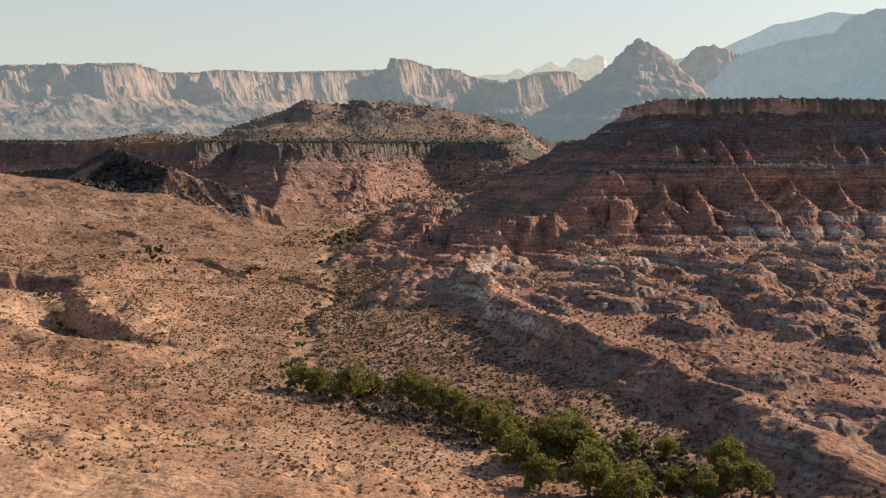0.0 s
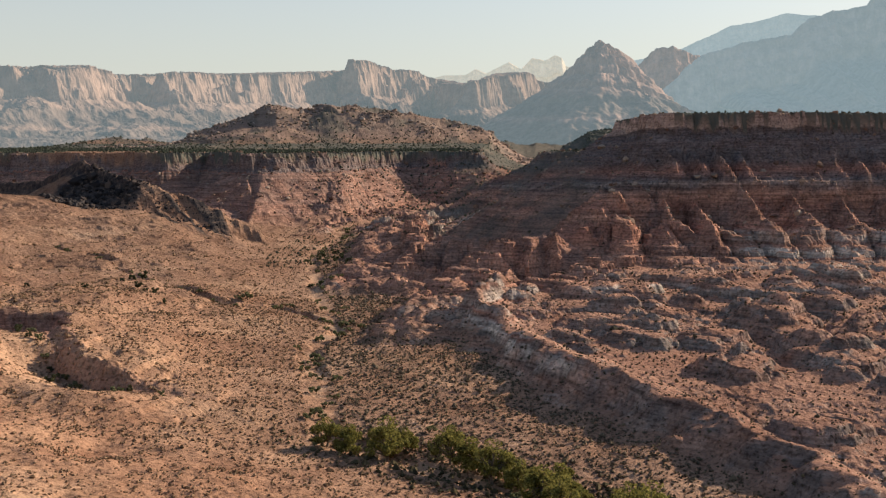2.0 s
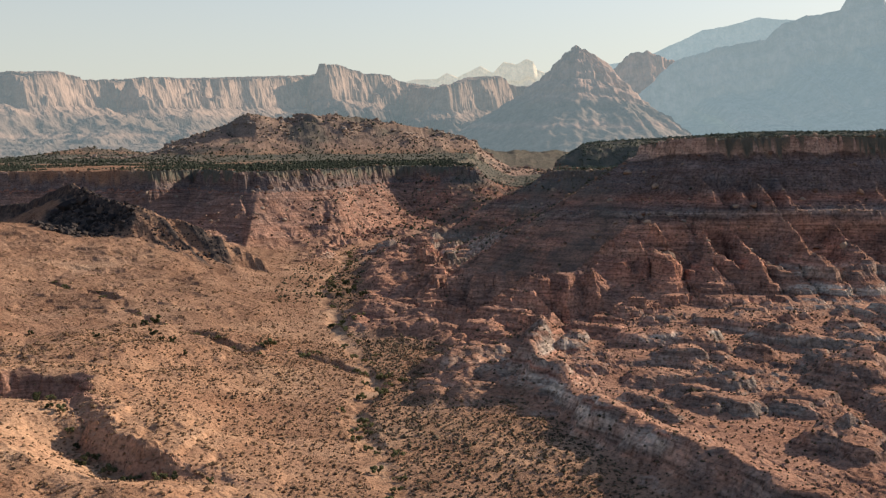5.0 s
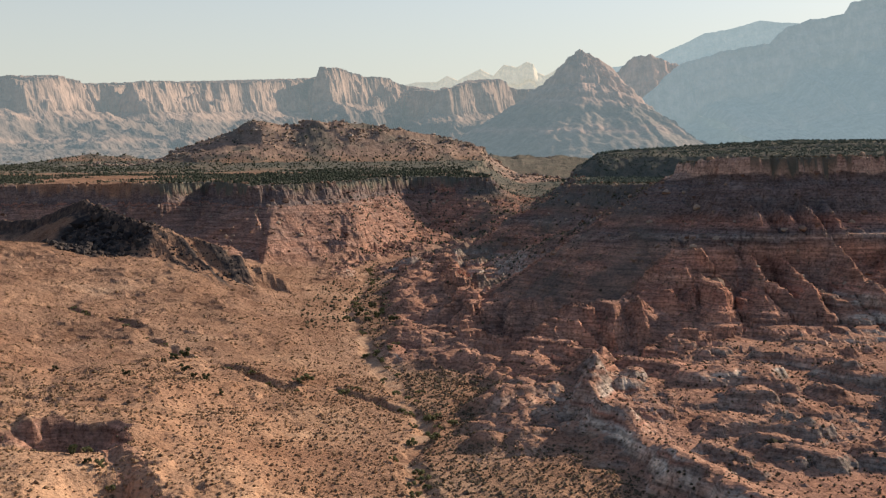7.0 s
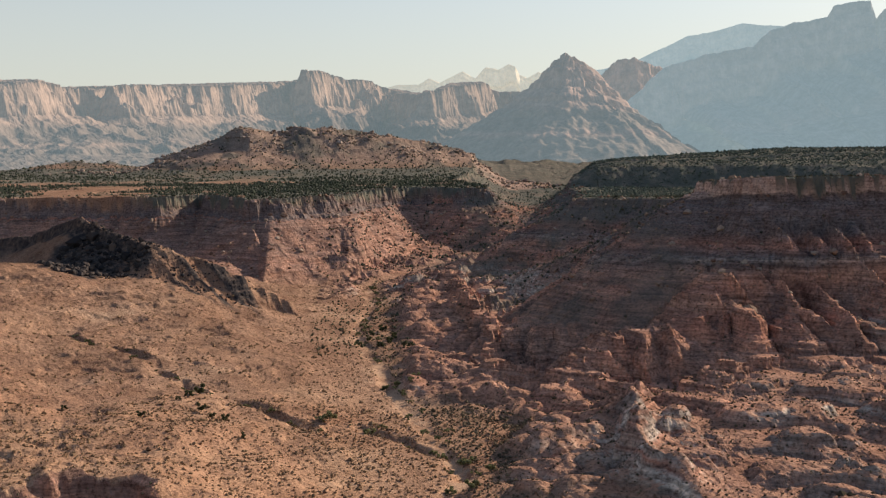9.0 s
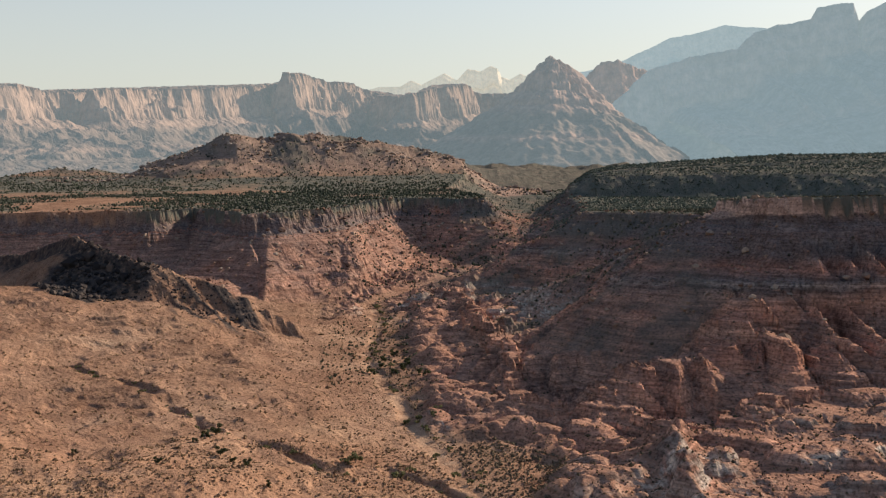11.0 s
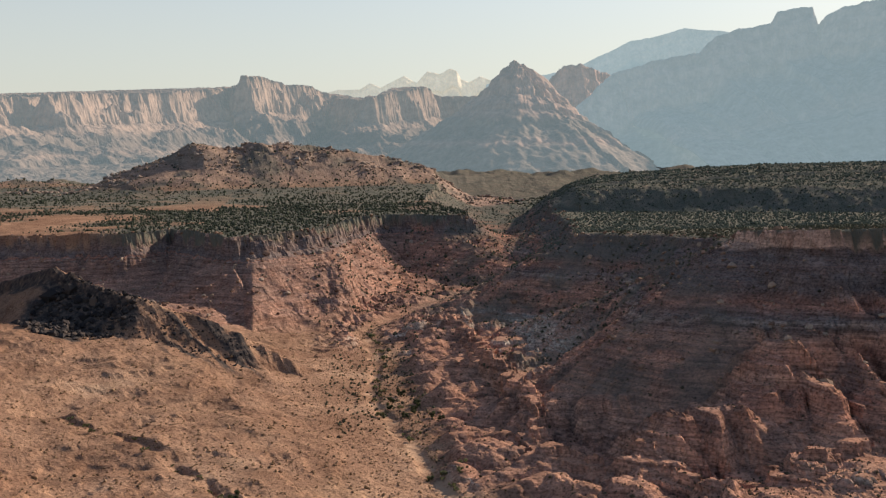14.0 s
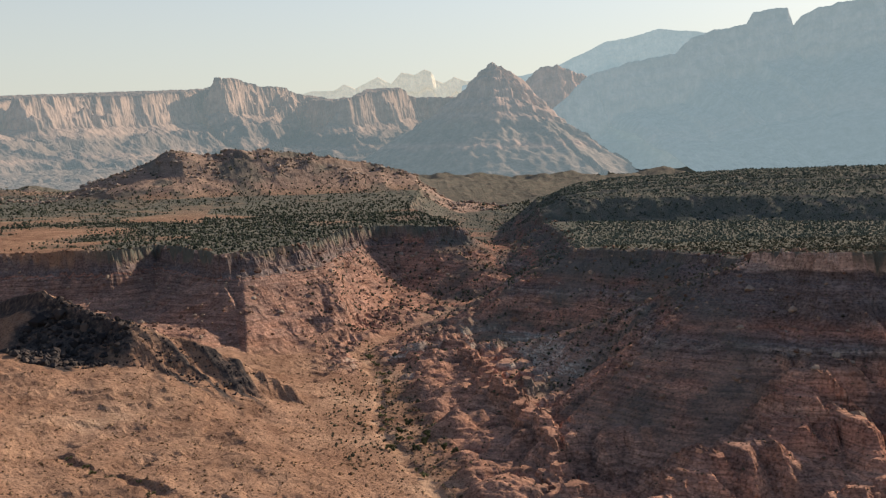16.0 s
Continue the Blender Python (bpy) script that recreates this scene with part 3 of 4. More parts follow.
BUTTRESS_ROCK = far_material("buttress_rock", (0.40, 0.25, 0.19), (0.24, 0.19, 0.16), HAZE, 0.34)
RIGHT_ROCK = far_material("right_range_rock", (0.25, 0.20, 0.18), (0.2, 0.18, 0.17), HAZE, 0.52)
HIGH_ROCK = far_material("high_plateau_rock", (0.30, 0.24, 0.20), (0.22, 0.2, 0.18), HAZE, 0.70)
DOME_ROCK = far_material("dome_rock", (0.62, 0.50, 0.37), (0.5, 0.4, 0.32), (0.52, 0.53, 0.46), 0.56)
SAGE = leaf_material("sagebrush", (0.21, 0.138, 0.086), (0.42, 0.28, 0.175))
GREYSAGE = leaf_material("grey_sagebrush", (0.13, 0.10, 0.068), (0.28, 0.215, 0.148))
SCRUB = leaf_material("streamside_scrub", (0.075, 0.066, 0.040), (0.23, 0.185, 0.110))
SLOPEBRUSH = leaf_material("slope_brush", (0.075, 0.066, 0.046), (0.18, 0.145, 0.098))
JUNIPER = leaf_material("juniper_green", (0.055, 0.062, 0.036), (0.125, 0.128, 0.070))
# paler and greyer than near junipers: distance haze put into the leaf colour
MESA_WOOD = leaf_material("mesa_juniper_hazed", (0.105, 0.124, 0.104), (0.190, 0.206, 0.165))
CANYON = leaf_material("canyon_juniper_green", (0.080, 0.084, 0.060), (0.150, 0.142, 0.095))
# greyed leaf colour that stands in for haze over the far plateaus
WOOD = leaf_material("juniper_wood_hazed", (0.065, 0.076, 0.056), (0.13, 0.138, 0.100))
COTTON = leaf_material("cottonwood_leaves", (0.080, 0.086, 0.028), (0.34, 0.290, 0.085), 0.45)
WILLOW = leaf_material("willow_leaves", (0.12, 0.125, 0.062), (0.28, 0.26, 0.14), 0.45)
TWIG = leaf_material("bare_twigs", (0.14, 0.10, 0.075), (0.24, 0.18, 0.13))
BARK, bt, bb = material("grey_bark", 0.9)
bt.links.new(ramp(bt, noise_of(bt, 0.25, 4, 0.6, (1, 1, 0.2)), [(0.35, (0.10, 0.075, 0.055)), (0.65, (0.22, 0.175, 0.135))]), bb.inputs["Base Color"])
STONE, st, sb = material("fallen_rock", 0.92)
sg = st.nodes.new("ShaderNodeNewGeometry")
st.links.new(mix(st, 0.6, ramp(st, sg.outputs["Random Per Island"], [(0, (0.16, 0.095, 0.07)), (0.5, (0.27, 0.17, 0.12)), (1, (0.37, 0.28, 0.21))]),
                 ramp(st, noise_of(st, 0.6, 4), [(0.35, (0.6, 0.6, 0.6)), (0.65, (1.2, 1.2, 1.2))]), "MULTIPLY"), sb.inputs["Base Color"])
OUTCROP, ot, ob_ = material("pale_sandstone", 0.92)
og = ot.nodes.new("ShaderNodeNewGeometry")
ot.links.new(ramp(ot, og.outputs["Random Per Island"], [(0, (0.20, 0.140, 0.108)), (0.6, (0.30, 0.22, 0.17)), (1, (0.42, 0.33, 0.265))]), ob_.inputs["Base Color"])
LAVA, lt, lb = material("black_basalt", 0.85)
lg = lt.nodes.new("ShaderNodeNewGeometry")
lt.links.new(ramp(lt, lg.outputs["Random Per Island"], [(0, (0.024, 0.022, 0.023)), (0.7, (0.06, 0.052, 0.05)), (1, (0.14, 0.105, 0.085))]), lb.inputs["Base Color"])


# ---- mesh helpers ----
def mesh_of(name, verts, quads, mat, attrs=None, shade=True):
    """A mesh from arrays; quads: an n x 4 or n x 3 array."""
    me = bpy.data.meshes.new(name)
    n, k = quads.shape
    me.vertices.add(len(verts))
    me.vertices.foreach_set("co", np.ascontiguousarray(verts, np.float32).ravel())
    me.loops.add(n * k)
    me.loops.foreach_set("vertex_index", np.ascontiguousarray(quads, np.int32).ravel())
    me.polygons.add(n)
    me.polygons.foreach_set("loop_start", np.arange(0, n * k, k, dtype=np.int32))
    me.polygons.foreach_set("use_smooth", np.full(n, shade))
    for key, values in (attrs or {}).items():
        me.attributes.new(key, "FLOAT", "POINT").data.foreach_set("value", np.ascontiguousarray(values, np.float32).ravel())
    me.materials.append(mat)
    me.update(calc_edges=True)
    return me


def grid_quads(rows, cols, wrap=False):
    i, j = np.meshgrid(np.arange(rows - 1), np.arange(cols if wrap else cols - 1), indexing="ij")
    k = (j + 1) % cols
    return np.stack([i * cols + j, i * cols + k, (i + 1) * cols + k, (i + 1) * cols + j], -1).reshape(-1, 4)


def part(name, me, parent, label=""):
    ob = new(name, me)
    ob.parent = parent
    return tagged(ob, label) if label else ob


# ---- ground: one sheet out to the horizon ----
HUB = (-30.0, 30.0)
FINE = 1.0  # density of the sheet


def ground_sheet():
    fine = np.radians(np.linspace(-30, 38, int(930 * FINE)))
    rest = np.radians(np.linspace(38, 330, 74)[1:-1])
    az = np.concatenate([fine, rest])
    bands = [np.array([0.02, 1.5, 3.0, 4.5])]
    for a, b, s in ((6, 85, 0.14), (85, 820, 0.0035), (820, 1600, 0.006), (1600, 4850, 0.016)):
        bands.append(np.exp(np.arange(math.log(a), math.log(b), s / FINE)))
    rad = np.concatenate(bands + [np.array([4850.0])])
    r, a = np.meshgrid(rad, az, indexing="ij")
    x, y = HUB[0] + r * np.sin(a), HUB[1] + r * np.cos(a)
    z, rock, black, sand, strat, green, dry = land(x.ravel(), y.ravel())
    verts = np.stack([x.ravel(), y.ravel(), z], -1)
    quads = grid_quads(len(rad), len(az), True)
    me = mesh_of("ground", verts, quads[:, ::-1], GROUND, {"rock": rock, "black": black, "sand": sand, "strat": strat, "green": green, "dry": dry}, shade=False)
    return tagged(new("ground", me), "orange desert ground with red badlands, mesas and a dry wash", "ground", kind="structure")


ground = ground_sheet()


# ---- far ranges ----
def resample(line, n):
    p = np.asarray(line, float)
    s = np.concatenate([[0], np.cumsum(np.linalg.norm(np.diff(p[:, :2], axis=0), axis=1))])
    u = np.linspace(0, s[-1], n)
    return np.stack([np.interp(u, s, p[:, k]) for k in range(3)], -1), u


def mountain_range(name, label, crest, n, cliff, run, base, mat, seed, jag=6.0, flute=10.0, bays=30.0, spurs=70.0, wave=150.0, round_top=0.0, behind=600):
    """A wall of cliffs over a talus skirt with ribs, along a crest line."""
    c, u = resample(crest, n)
    tan = np.gradient(c[:, :2], axis=0)
    w = max(3, n // 60)
    ker = np.hanning(w * 2 + 1) / np.hanning(w * 2 + 1).sum()
    tan = np.stack([np.convolve(np.pad(tan[:, k], w, mode="edge"), ker, "valid") for k in range(2)], -1)
    tan /= np.linalg.norm(tan, axis=1, keepdims=True)
    out = np.stack([tan[:, 1], -tan[:, 0]], -1)
    zero = np.zeros(n)
    top = c[:, 2] + jag * fbm(u, zero + seed, 40, 5, seed, 0.6)
    bay = bays * (ridged(u, zero + 3.3, wave, 3, seed + 2, 0.5) - 0.55)
    tall = cliff * (1 + 0.35 * fbm(u, zero + 1.7, wave * 0.8, 3, seed + 4))
    rows = []
    for off, dz in ((-behind, -60), (-behind * 0.3, -25), (-behind * 0.08, -8), (-behind * 0.02, -1)):
        rows.append((zero + off, top + dz - (round_top * 0.3 if off < -30 else 0), zero + 1.0))
    for q in np.linspace(0, 1, 15):
        step = 0.16 * cliff * q + 0.07 * cliff * math.floor(q * 3.999)
        shift = u + 10 * fbm(u, zero + 5 * q, 60, 2, seed + 3)
        fl = flute * (ridged(shift, zero + q * 0.7, 30, 4, seed + 1, 0.6) - 0.45)
        rows.append((step + fl * (0.4 + 0.6 * q) + bay * (0.45 + 0.55 * q) + round_top * math.sin(q * 1.5), top - tall * q - (1 - math.cos(q * 1.2)) * round_top, 1.0 - 0.5 * q + zero))
    edge = 0.37 * cliff
    rib = ridged(u + 25 * fbm(u, zero, 70, 2, seed + 5), zero, wave * 0.62, 4, seed + 7, 0.55) - 0.55
    for q in np.linspace(0.04, 1, 22):
        foot = top - tall
        height = foot + (base - foot) * (q + 0.035 * math.sin(q * 15.7)) ** 0.86
        sway = ridged(u + 18 * fbm(u, zero + 4 * q, 40, 3, seed + 8), zero + 1.6 * q, wave * 0.3, 3, seed + 9, 0.55) - 0.5
        lift = (rib * spurs * 0.55 + sway * spurs * 0.22) * math.sin(math.pi * min(1, 0.12 + 0.8 * q))
        rows.append((edge + q * run + bay * (1 - 0.5 * q) + flute * 0.3, np.maximum(height + lift * (0.35 + 0.65 * (1 - q)), base), 0.5 - 0.5 * q + zero))
    verts = np.concatenate([np.stack([c[:, 0] + out[:, 0] * o, c[:, 1] + out[:, 1] * o, h], -1) for o, h, _ in rows])
    bed = np.concatenate([b for _, _, b in rows])
    me = mesh_of(name, verts, grid_quads(len(rows), n), mat, {"bed": bed}, shade=True)
    return tagged(new(name, me), label, "mountains", kind="structure")


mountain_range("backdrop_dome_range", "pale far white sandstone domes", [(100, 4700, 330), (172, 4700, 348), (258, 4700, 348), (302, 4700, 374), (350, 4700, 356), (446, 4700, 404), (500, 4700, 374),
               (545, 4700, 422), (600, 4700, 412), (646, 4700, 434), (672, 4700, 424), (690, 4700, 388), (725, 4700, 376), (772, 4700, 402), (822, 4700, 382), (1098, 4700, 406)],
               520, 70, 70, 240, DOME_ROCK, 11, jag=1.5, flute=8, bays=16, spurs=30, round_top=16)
WEST_CREST = [(-1900, 2250, 190), (-1530, 2300, 196), (-1149, 2450, 216), (-1018, 2500, 208), (-967, 2520, 214), (-903, 2560, 233), (-884, 2600, 223), (-802, 2640, 228), (-775, 2680, 238), (-800, 2850, 243),
              (-833, 3050, 246), (-770, 3250, 248), (-721, 3350, 257), (-665, 3150, 254), (-604, 3350, 266), (-593, 3600, 277), (-515, 3700, 284), (-382, 3900, 301), (-278, 4150, 322), (-222, 4300, 337),
              (-200, 4090, 358), (-196, 4080, 361), (-141, 4200, 366), (-121, 4260, 367), (-68, 4400, 360), (-46, 4450, 350), (23, 4500, 353), (52, 4600, 351), (131, 4650, 326), (166, 4600, 307)]
WEST_TAIL = [(255, 4300, 283), (254, 3950, 282), (288, 4000, 291), (384, 4150, 313), (481, 4350, 335), (508, 4450, 315), (573, 4450, 302), (1400, 4500, 293)]


def cliff_relief(name, label, crest, lo, hi, near, far, cols, rows, cliff, run, mat, seed):
    """A wall of cliffs with bays, buttresses and ribbed talus, along a crest line."""
    az = np.radians(np.linspace(lo, hi, cols))
    rad = np.exp(np.linspace(math.log(near), math.log(far), rows))
    r, a = np.meshgrid(rad, az, indexing="ij")
    x, y = (HUB[0] + r * np.sin(a)).ravel(), (HUB[1] + r * np.cos(a)).ravel()
    d, s, top, _ = along(crest, x, y)
    sd = np.where(inside([p[:2] for p in crest] + [(1400, 6000), (-1900, 6000)], x, y), -d, d)
    bay = 105 * (ridged(x, y, 270, 3, seed) - 0.6) + 26 * (ridged(x, y, 84, 4, seed + 2, 0.6) - 0.55)
    rib = (150 * (ridged(x, y, 210, 4, seed + 4, 0.5) - 0.55)) * smooth(30, 200, sd)
    q = sd - bay * smooth(-120, -10, sd) - rib
    share = np.interp(q, [0, 4, 11, 16, 26, 33, 42, 140, 160, 280, 292, 420, 430, run], [1, 0.95, 0.89, 0.87, 0.76, 0.73, cliff, cliff * 0.64, cliff * 0.57, cliff * 0.34, cliff * 0.27, cliff * 0.14, cliff * 0.10, 0])
    base = 38.0
    top = top + 11 * (ridged(s, 0 * s, 75, 4, seed + 9, 0.6) - 0.6)
    q = q + 9 * fbm(x, y, 30, 3, seed + 7) * smooth(-4, 4, q)
    crag = 13 * (ridged(x, y, 42, 4, seed + 6, 0.62) - 0.62)
    z = base + (top + crag * smooth(8, -12, q) - base) * share + 3.5 * fbm(x, y, 28, 4, seed + 8, 0.6) * smooth(20, 60, q)
    z = np.where(share <= 0.0, base - 14, z)
    me = mesh_of(name, np.stack([x, y, z], -1), grid_quads(rows, cols)[:, ::-1], mat, {"bed": share}, shade=False)
    return tagged(new(name, me), label, "mountains", kind="structure")


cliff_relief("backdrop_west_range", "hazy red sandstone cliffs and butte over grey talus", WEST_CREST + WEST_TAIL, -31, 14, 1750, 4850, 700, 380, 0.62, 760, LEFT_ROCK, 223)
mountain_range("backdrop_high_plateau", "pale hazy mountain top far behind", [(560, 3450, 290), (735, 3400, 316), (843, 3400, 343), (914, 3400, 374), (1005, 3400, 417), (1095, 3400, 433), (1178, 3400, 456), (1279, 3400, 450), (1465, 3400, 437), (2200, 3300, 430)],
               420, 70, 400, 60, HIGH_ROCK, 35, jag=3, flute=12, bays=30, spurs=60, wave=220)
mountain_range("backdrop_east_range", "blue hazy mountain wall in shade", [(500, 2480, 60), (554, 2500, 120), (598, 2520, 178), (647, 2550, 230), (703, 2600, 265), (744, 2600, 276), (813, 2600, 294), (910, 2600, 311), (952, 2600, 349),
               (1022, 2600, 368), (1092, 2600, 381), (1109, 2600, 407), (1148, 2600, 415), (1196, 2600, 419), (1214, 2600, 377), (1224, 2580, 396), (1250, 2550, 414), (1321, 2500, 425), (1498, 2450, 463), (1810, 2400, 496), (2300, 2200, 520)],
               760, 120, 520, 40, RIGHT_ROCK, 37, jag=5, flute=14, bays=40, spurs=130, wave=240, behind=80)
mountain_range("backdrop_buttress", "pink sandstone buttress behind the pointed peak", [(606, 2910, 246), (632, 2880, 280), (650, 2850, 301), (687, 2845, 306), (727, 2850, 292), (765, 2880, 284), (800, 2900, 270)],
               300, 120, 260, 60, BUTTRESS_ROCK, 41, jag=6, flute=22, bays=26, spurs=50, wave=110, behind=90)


def pointed_peak():
    """A pointed mountain: a crown of cliffs on a skirt of talus with ribs."""
    n_a, n_r = 420, 130
    az = np.linspace(0, 2 * math.pi, n_a, endpoint=False)
    rad = 340 * (np.linspace(0, 1, n_r) ** 1.25)
    r, a = np.meshgrid(rad, az, indexing="ij")
    x, y = 415 + r * np.cos(a), 2378 + r * np.sin(a)
    x, y = x.ravel(), y.ravel()
    ridge = [(414, 2373, 276), (440, 2384, 265), (468, 2400, 252), (492, 2418, 238), (520, 2440, 212)]
    wx, wy = x + 9 * fbm(x, y, 60, 3, 201), y + 9 * fbm(x, y, 60, 3, 202)
    d, run, top, _ = along(ridge, wx, wy)
    ang = np.arctan2(wy - 2385, wx - 425)
    rib = ridged(ang * 90, d * 0.06, 34, 4, 203, 0.55) - 0.5
    dd = d - rib * np.interp(d, [0, 20, 70, 200, 330], [4, 14, 26, 40, 10])
    fall = np.interp(dd, [0, 6, 10, 22, 27, 42, 47, 58, 62, 100, 106, 150, 156, 259, 340], [0, 5, 14, 20, 30, 40, 54, 62, 75, 94, 106, 128, 136, 191, 240])
    z = top - fall * np.where(top < 270, 0.94, 1.0) + 4 * fbm(x, y, 18, 4, 204, 0.6)
    z = np.maximum(z, 30)
    bed = np.clip((z - 40) / 236, 0, 1)
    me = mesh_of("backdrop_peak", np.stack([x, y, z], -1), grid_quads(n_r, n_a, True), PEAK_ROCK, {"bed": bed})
    return tagged(new("backdrop_peak", me), "pointed hazy red rock peak on a talus skirt", "mountain", kind="structure")


pointed_peak()


# ---- scattered growth and stones ----
rng = np.random.default_rng(7)
PHI = (1 + 5 ** 0.5) / 2
ICO = np.array([(-1, PHI, 0), (1, PHI, 0), (-1, -PHI, 0), (1, -PHI, 0), (0, -1, PHI), (0, 1, PHI), (0, -1, -PHI), (0, 1, -PHI), (PHI, 0, -1), (PHI, 0, 1), (-PHI, 0, -1), (-PHI, 0, 1)]) / 1.9
ICO_F = np.array([(0, 11, 5), (0, 5, 1), (0, 1, 7), (0, 7, 10), (0, 10, 11), (1, 5, 9), (5, 11, 4), (11, 10, 2), (10, 7, 6), (7, 1, 8),
                  (3, 9, 4), (3, 4, 2), (3, 2, 6), (3, 6, 8), (3, 8, 9), (4, 9, 5), (2, 4, 11), (6, 2, 10), (8, 6, 7), (9, 8, 1)])


OCT = np.array([(1, 0, 0), (0, 1, 0), (-1, 0, 0), (0, -1, 0), (0, 0, 1), (0, 0, -0.8)]) * 1.1
OCT_F = np.array([(0, 1, 4), (1, 2, 4), (2, 3, 4), (3, 0, 4), (1, 0, 5), (2, 1, 5), (3, 2, 5), (0, 3, 5)])


def scatter(name, label, x, y, size, tall, mat, category, sink=0.25, rough=0.35, shade=False, form=(ICO, ICO_F)):
    """Many small clumps joined into one mesh, each resting on the land."""
    n = len(x)
    z = land(x, y, False)
    shape, tris = form
    k = len(shape)
    turn = rng.uniform(0, 6.283, n)
    v = shape[None] * (1 + rough * rng.uniform(-1, 1, (n, k, 1)))
    v = v * np.stack([size * rng.uniform(0.8, 1.25, n), size * rng.uniform(0.8, 1.25, n), size * tall], -1)[:, None]
    c, s = np.cos(turn)[:, None], np.sin(turn)[:, None]
    vx, vy = v[..., 0] * c - v[..., 1] * s, v[..., 0] * s + v[..., 1] * c
    vz = v[..., 2] + (z + size * tall * (0.85 - sink))[:, None]
    verts = np.stack([vx + x[:, None], vy + y[:, None], vz], -1).reshape(-1, 3)
    faces = (tris[None] + k * np.arange(n)[:, None, None]).reshape(-1, 3)
    return tagged(new(name, mesh_of(name, verts, faces, mat, shade=shade)), label, category, kind="stuff")


def wedge(n, near, far, lo=-27, hi=34):
    """Random places spread evenly over the sector of land before the hub."""
    r = np.sqrt(rng.uniform(near**2, far**2, n))
    a = np.radians(rng.uniform(lo, hi, n))
    return HUB[0] + r * np.sin(a), HUB[1] + r * np.cos(a)


def slope_of(x, y):
    return np.hypot(land(x + 1.2, y, False) - land(x - 1.2, y, False), land(x, y + 1.2, False) - land(x, y - 1.2, False)) / 2.4


def sow():
    x, y = wedge(90000, 95, 330)
    xf, yf = wedge(60000, 330, 600)
    x, y = np.concatenate([x, xf]), np.concatenate([y, yf])
    ds, _, _, side = along(STREAM, x, y)
    _, rock, black, sand, _, _, _ = land(x, y)
    clump = fbm(x, y, 12, 3, 301)
    dense = np.where(side < 0, np.maximum(0.26 + 0.50 * smooth(-0.15, 0.3, clump), 0.55 * (1 - smooth(14, 40, ds))), 0.95) * (1 - sand) * (1 - black)
    dense = dense * np.where(rock > 0.5, 0.30, 1.0) * np.interp(np.hypot(x, y), [90, 300, 420, 600], [0.9, 0.75, 0.8, 0.3])
    keep = rng.uniform(0, 1, len(x)) < dense
    x, y, side, rock = x[keep], y[keep], side[keep], rock[keep]
    floor = (side > 0) & (rock < 0.5)
    slope = rock >= 0.5
    size = rng.gamma(3.2, 0.045, len(x)) + 0.09
    size *= np.interp(np.hypot(x, y), [150, 400], [0.72, 1.05])
    scatter("sagebrush", "low dry brown sagebrush scattered over the flats", x[~floor & ~slope], y[~floor & ~slope], size[~floor & ~slope] * 1.15, 0.7, SAGE, "shrubs", form=(OCT, OCT_F))
    scatter("grey_sagebrush", "dense grey-green sagebrush on the valley floor", x[floor], y[floor], size[floor] * 1.2, 0.75, GREYSAGE, "shrubs", form=(OCT, OCT_F))
    scatter("slope_brush", "small dark bushes dotted over the badland slopes", x[slope], y[slope], size[slope] * 0.95, 0.85, SLOPEBRUSH, "shrubs", form=(OCT, OCT_F))
    # scrub under and round the trees of the wash
    n = 2300
    f = rng.uniform(0, 1, n)
    x = np.interp(f, [0, 0.35, 0.7, 1], [40, 17, -8, -28]) + rng.normal(3, 6.5, n)
    y = np.interp(f, [0, 0.35, 0.7, 1], [118, 155, 178, 200]) + rng.normal(0, 5.0, n)
    scatter("streamside_scrub", "dense dark scrub under the cottonwoods of the wash", x, y, rng.gamma(3.0, 0.055, n) + 0.10, 0.85, SCRUB, "shrubs", form=(OCT, OCT_F))
    # junipers over the plateaus, their slopes and the canyon
    x, y = wedge(80000, 330, 1000, -26, 36)
    xf, yf = wedge(80000, 1000, 1900, -26, 36)
    x, y = np.concatenate([x, xf]), np.concatenate([y, yf])
    mesa, west = inside(MESA_RIM, x, y), inside(LEFT_RIM, x, y)
    dm = along(MESA_RIM, x, y)[0]
    dl = along(LEFT_RIM, x, y)[0]
    d = np.where(mesa, 1.0, 0.0)
    d = np.where(west, 0.75 * smooth(-0.35, 0.25, fbm(x, y, 90, 3, 311) + 0.35 * (x > -130)), d)
    d = np.where((~mesa) & (dm < 90) & (y > 470), 0.75, d)
    d = np.where((~west) & (dl < 80) & (x > -70) & (y > 600), 0.3, d)
    ds = along(STREAM, x, y)[0]
    d = np.where((ds < 18) & (y > 430) & (y < 900), 0.55, d)
    d = np.where((y > 555) & (y < 720) & (x > -62) & (x < 60), 0.55 * smooth(-0.15, 0.15, fbm(x, y, 18, 2, 318)), d)
    d = np.where(along(ARETE, x, y)[0] < 7, 1.0, d)
    d = np.where((y > 1200) & (x < 160), np.where(along(HILL, x, y)[0] < 90, 0.5 * smooth(-0.25, 0.2, fbm(x, y, 45, 3, 315)), 0.6), d)
    keep = rng.uniform(0, 1, len(x)) < d * np.interp(y, [300, 900, 1900], [1.0, 0.85, 0.6])
    x, y = x[keep], y[keep]
    size = rng.gamma(4.0, 0.10, len(x)) + 0.22
    size *= np.interp(y, [400, 640, 700, 1400], [0.55, 0.72, 0.85, 1.25])
    near = y < 640
    scatter("canyon_junipers", "dark green junipers dotting the canyon slopes", x[near], y[near], size[near], 0.9, CANYON, "trees", rough=0.3, form=(OCT, OCT_F))
    # split off so the eastern mesa takes the haze-paled leaf colour
    east = (~near) & (x > 60) & (y < 1300)
    west = (~near) & ~east
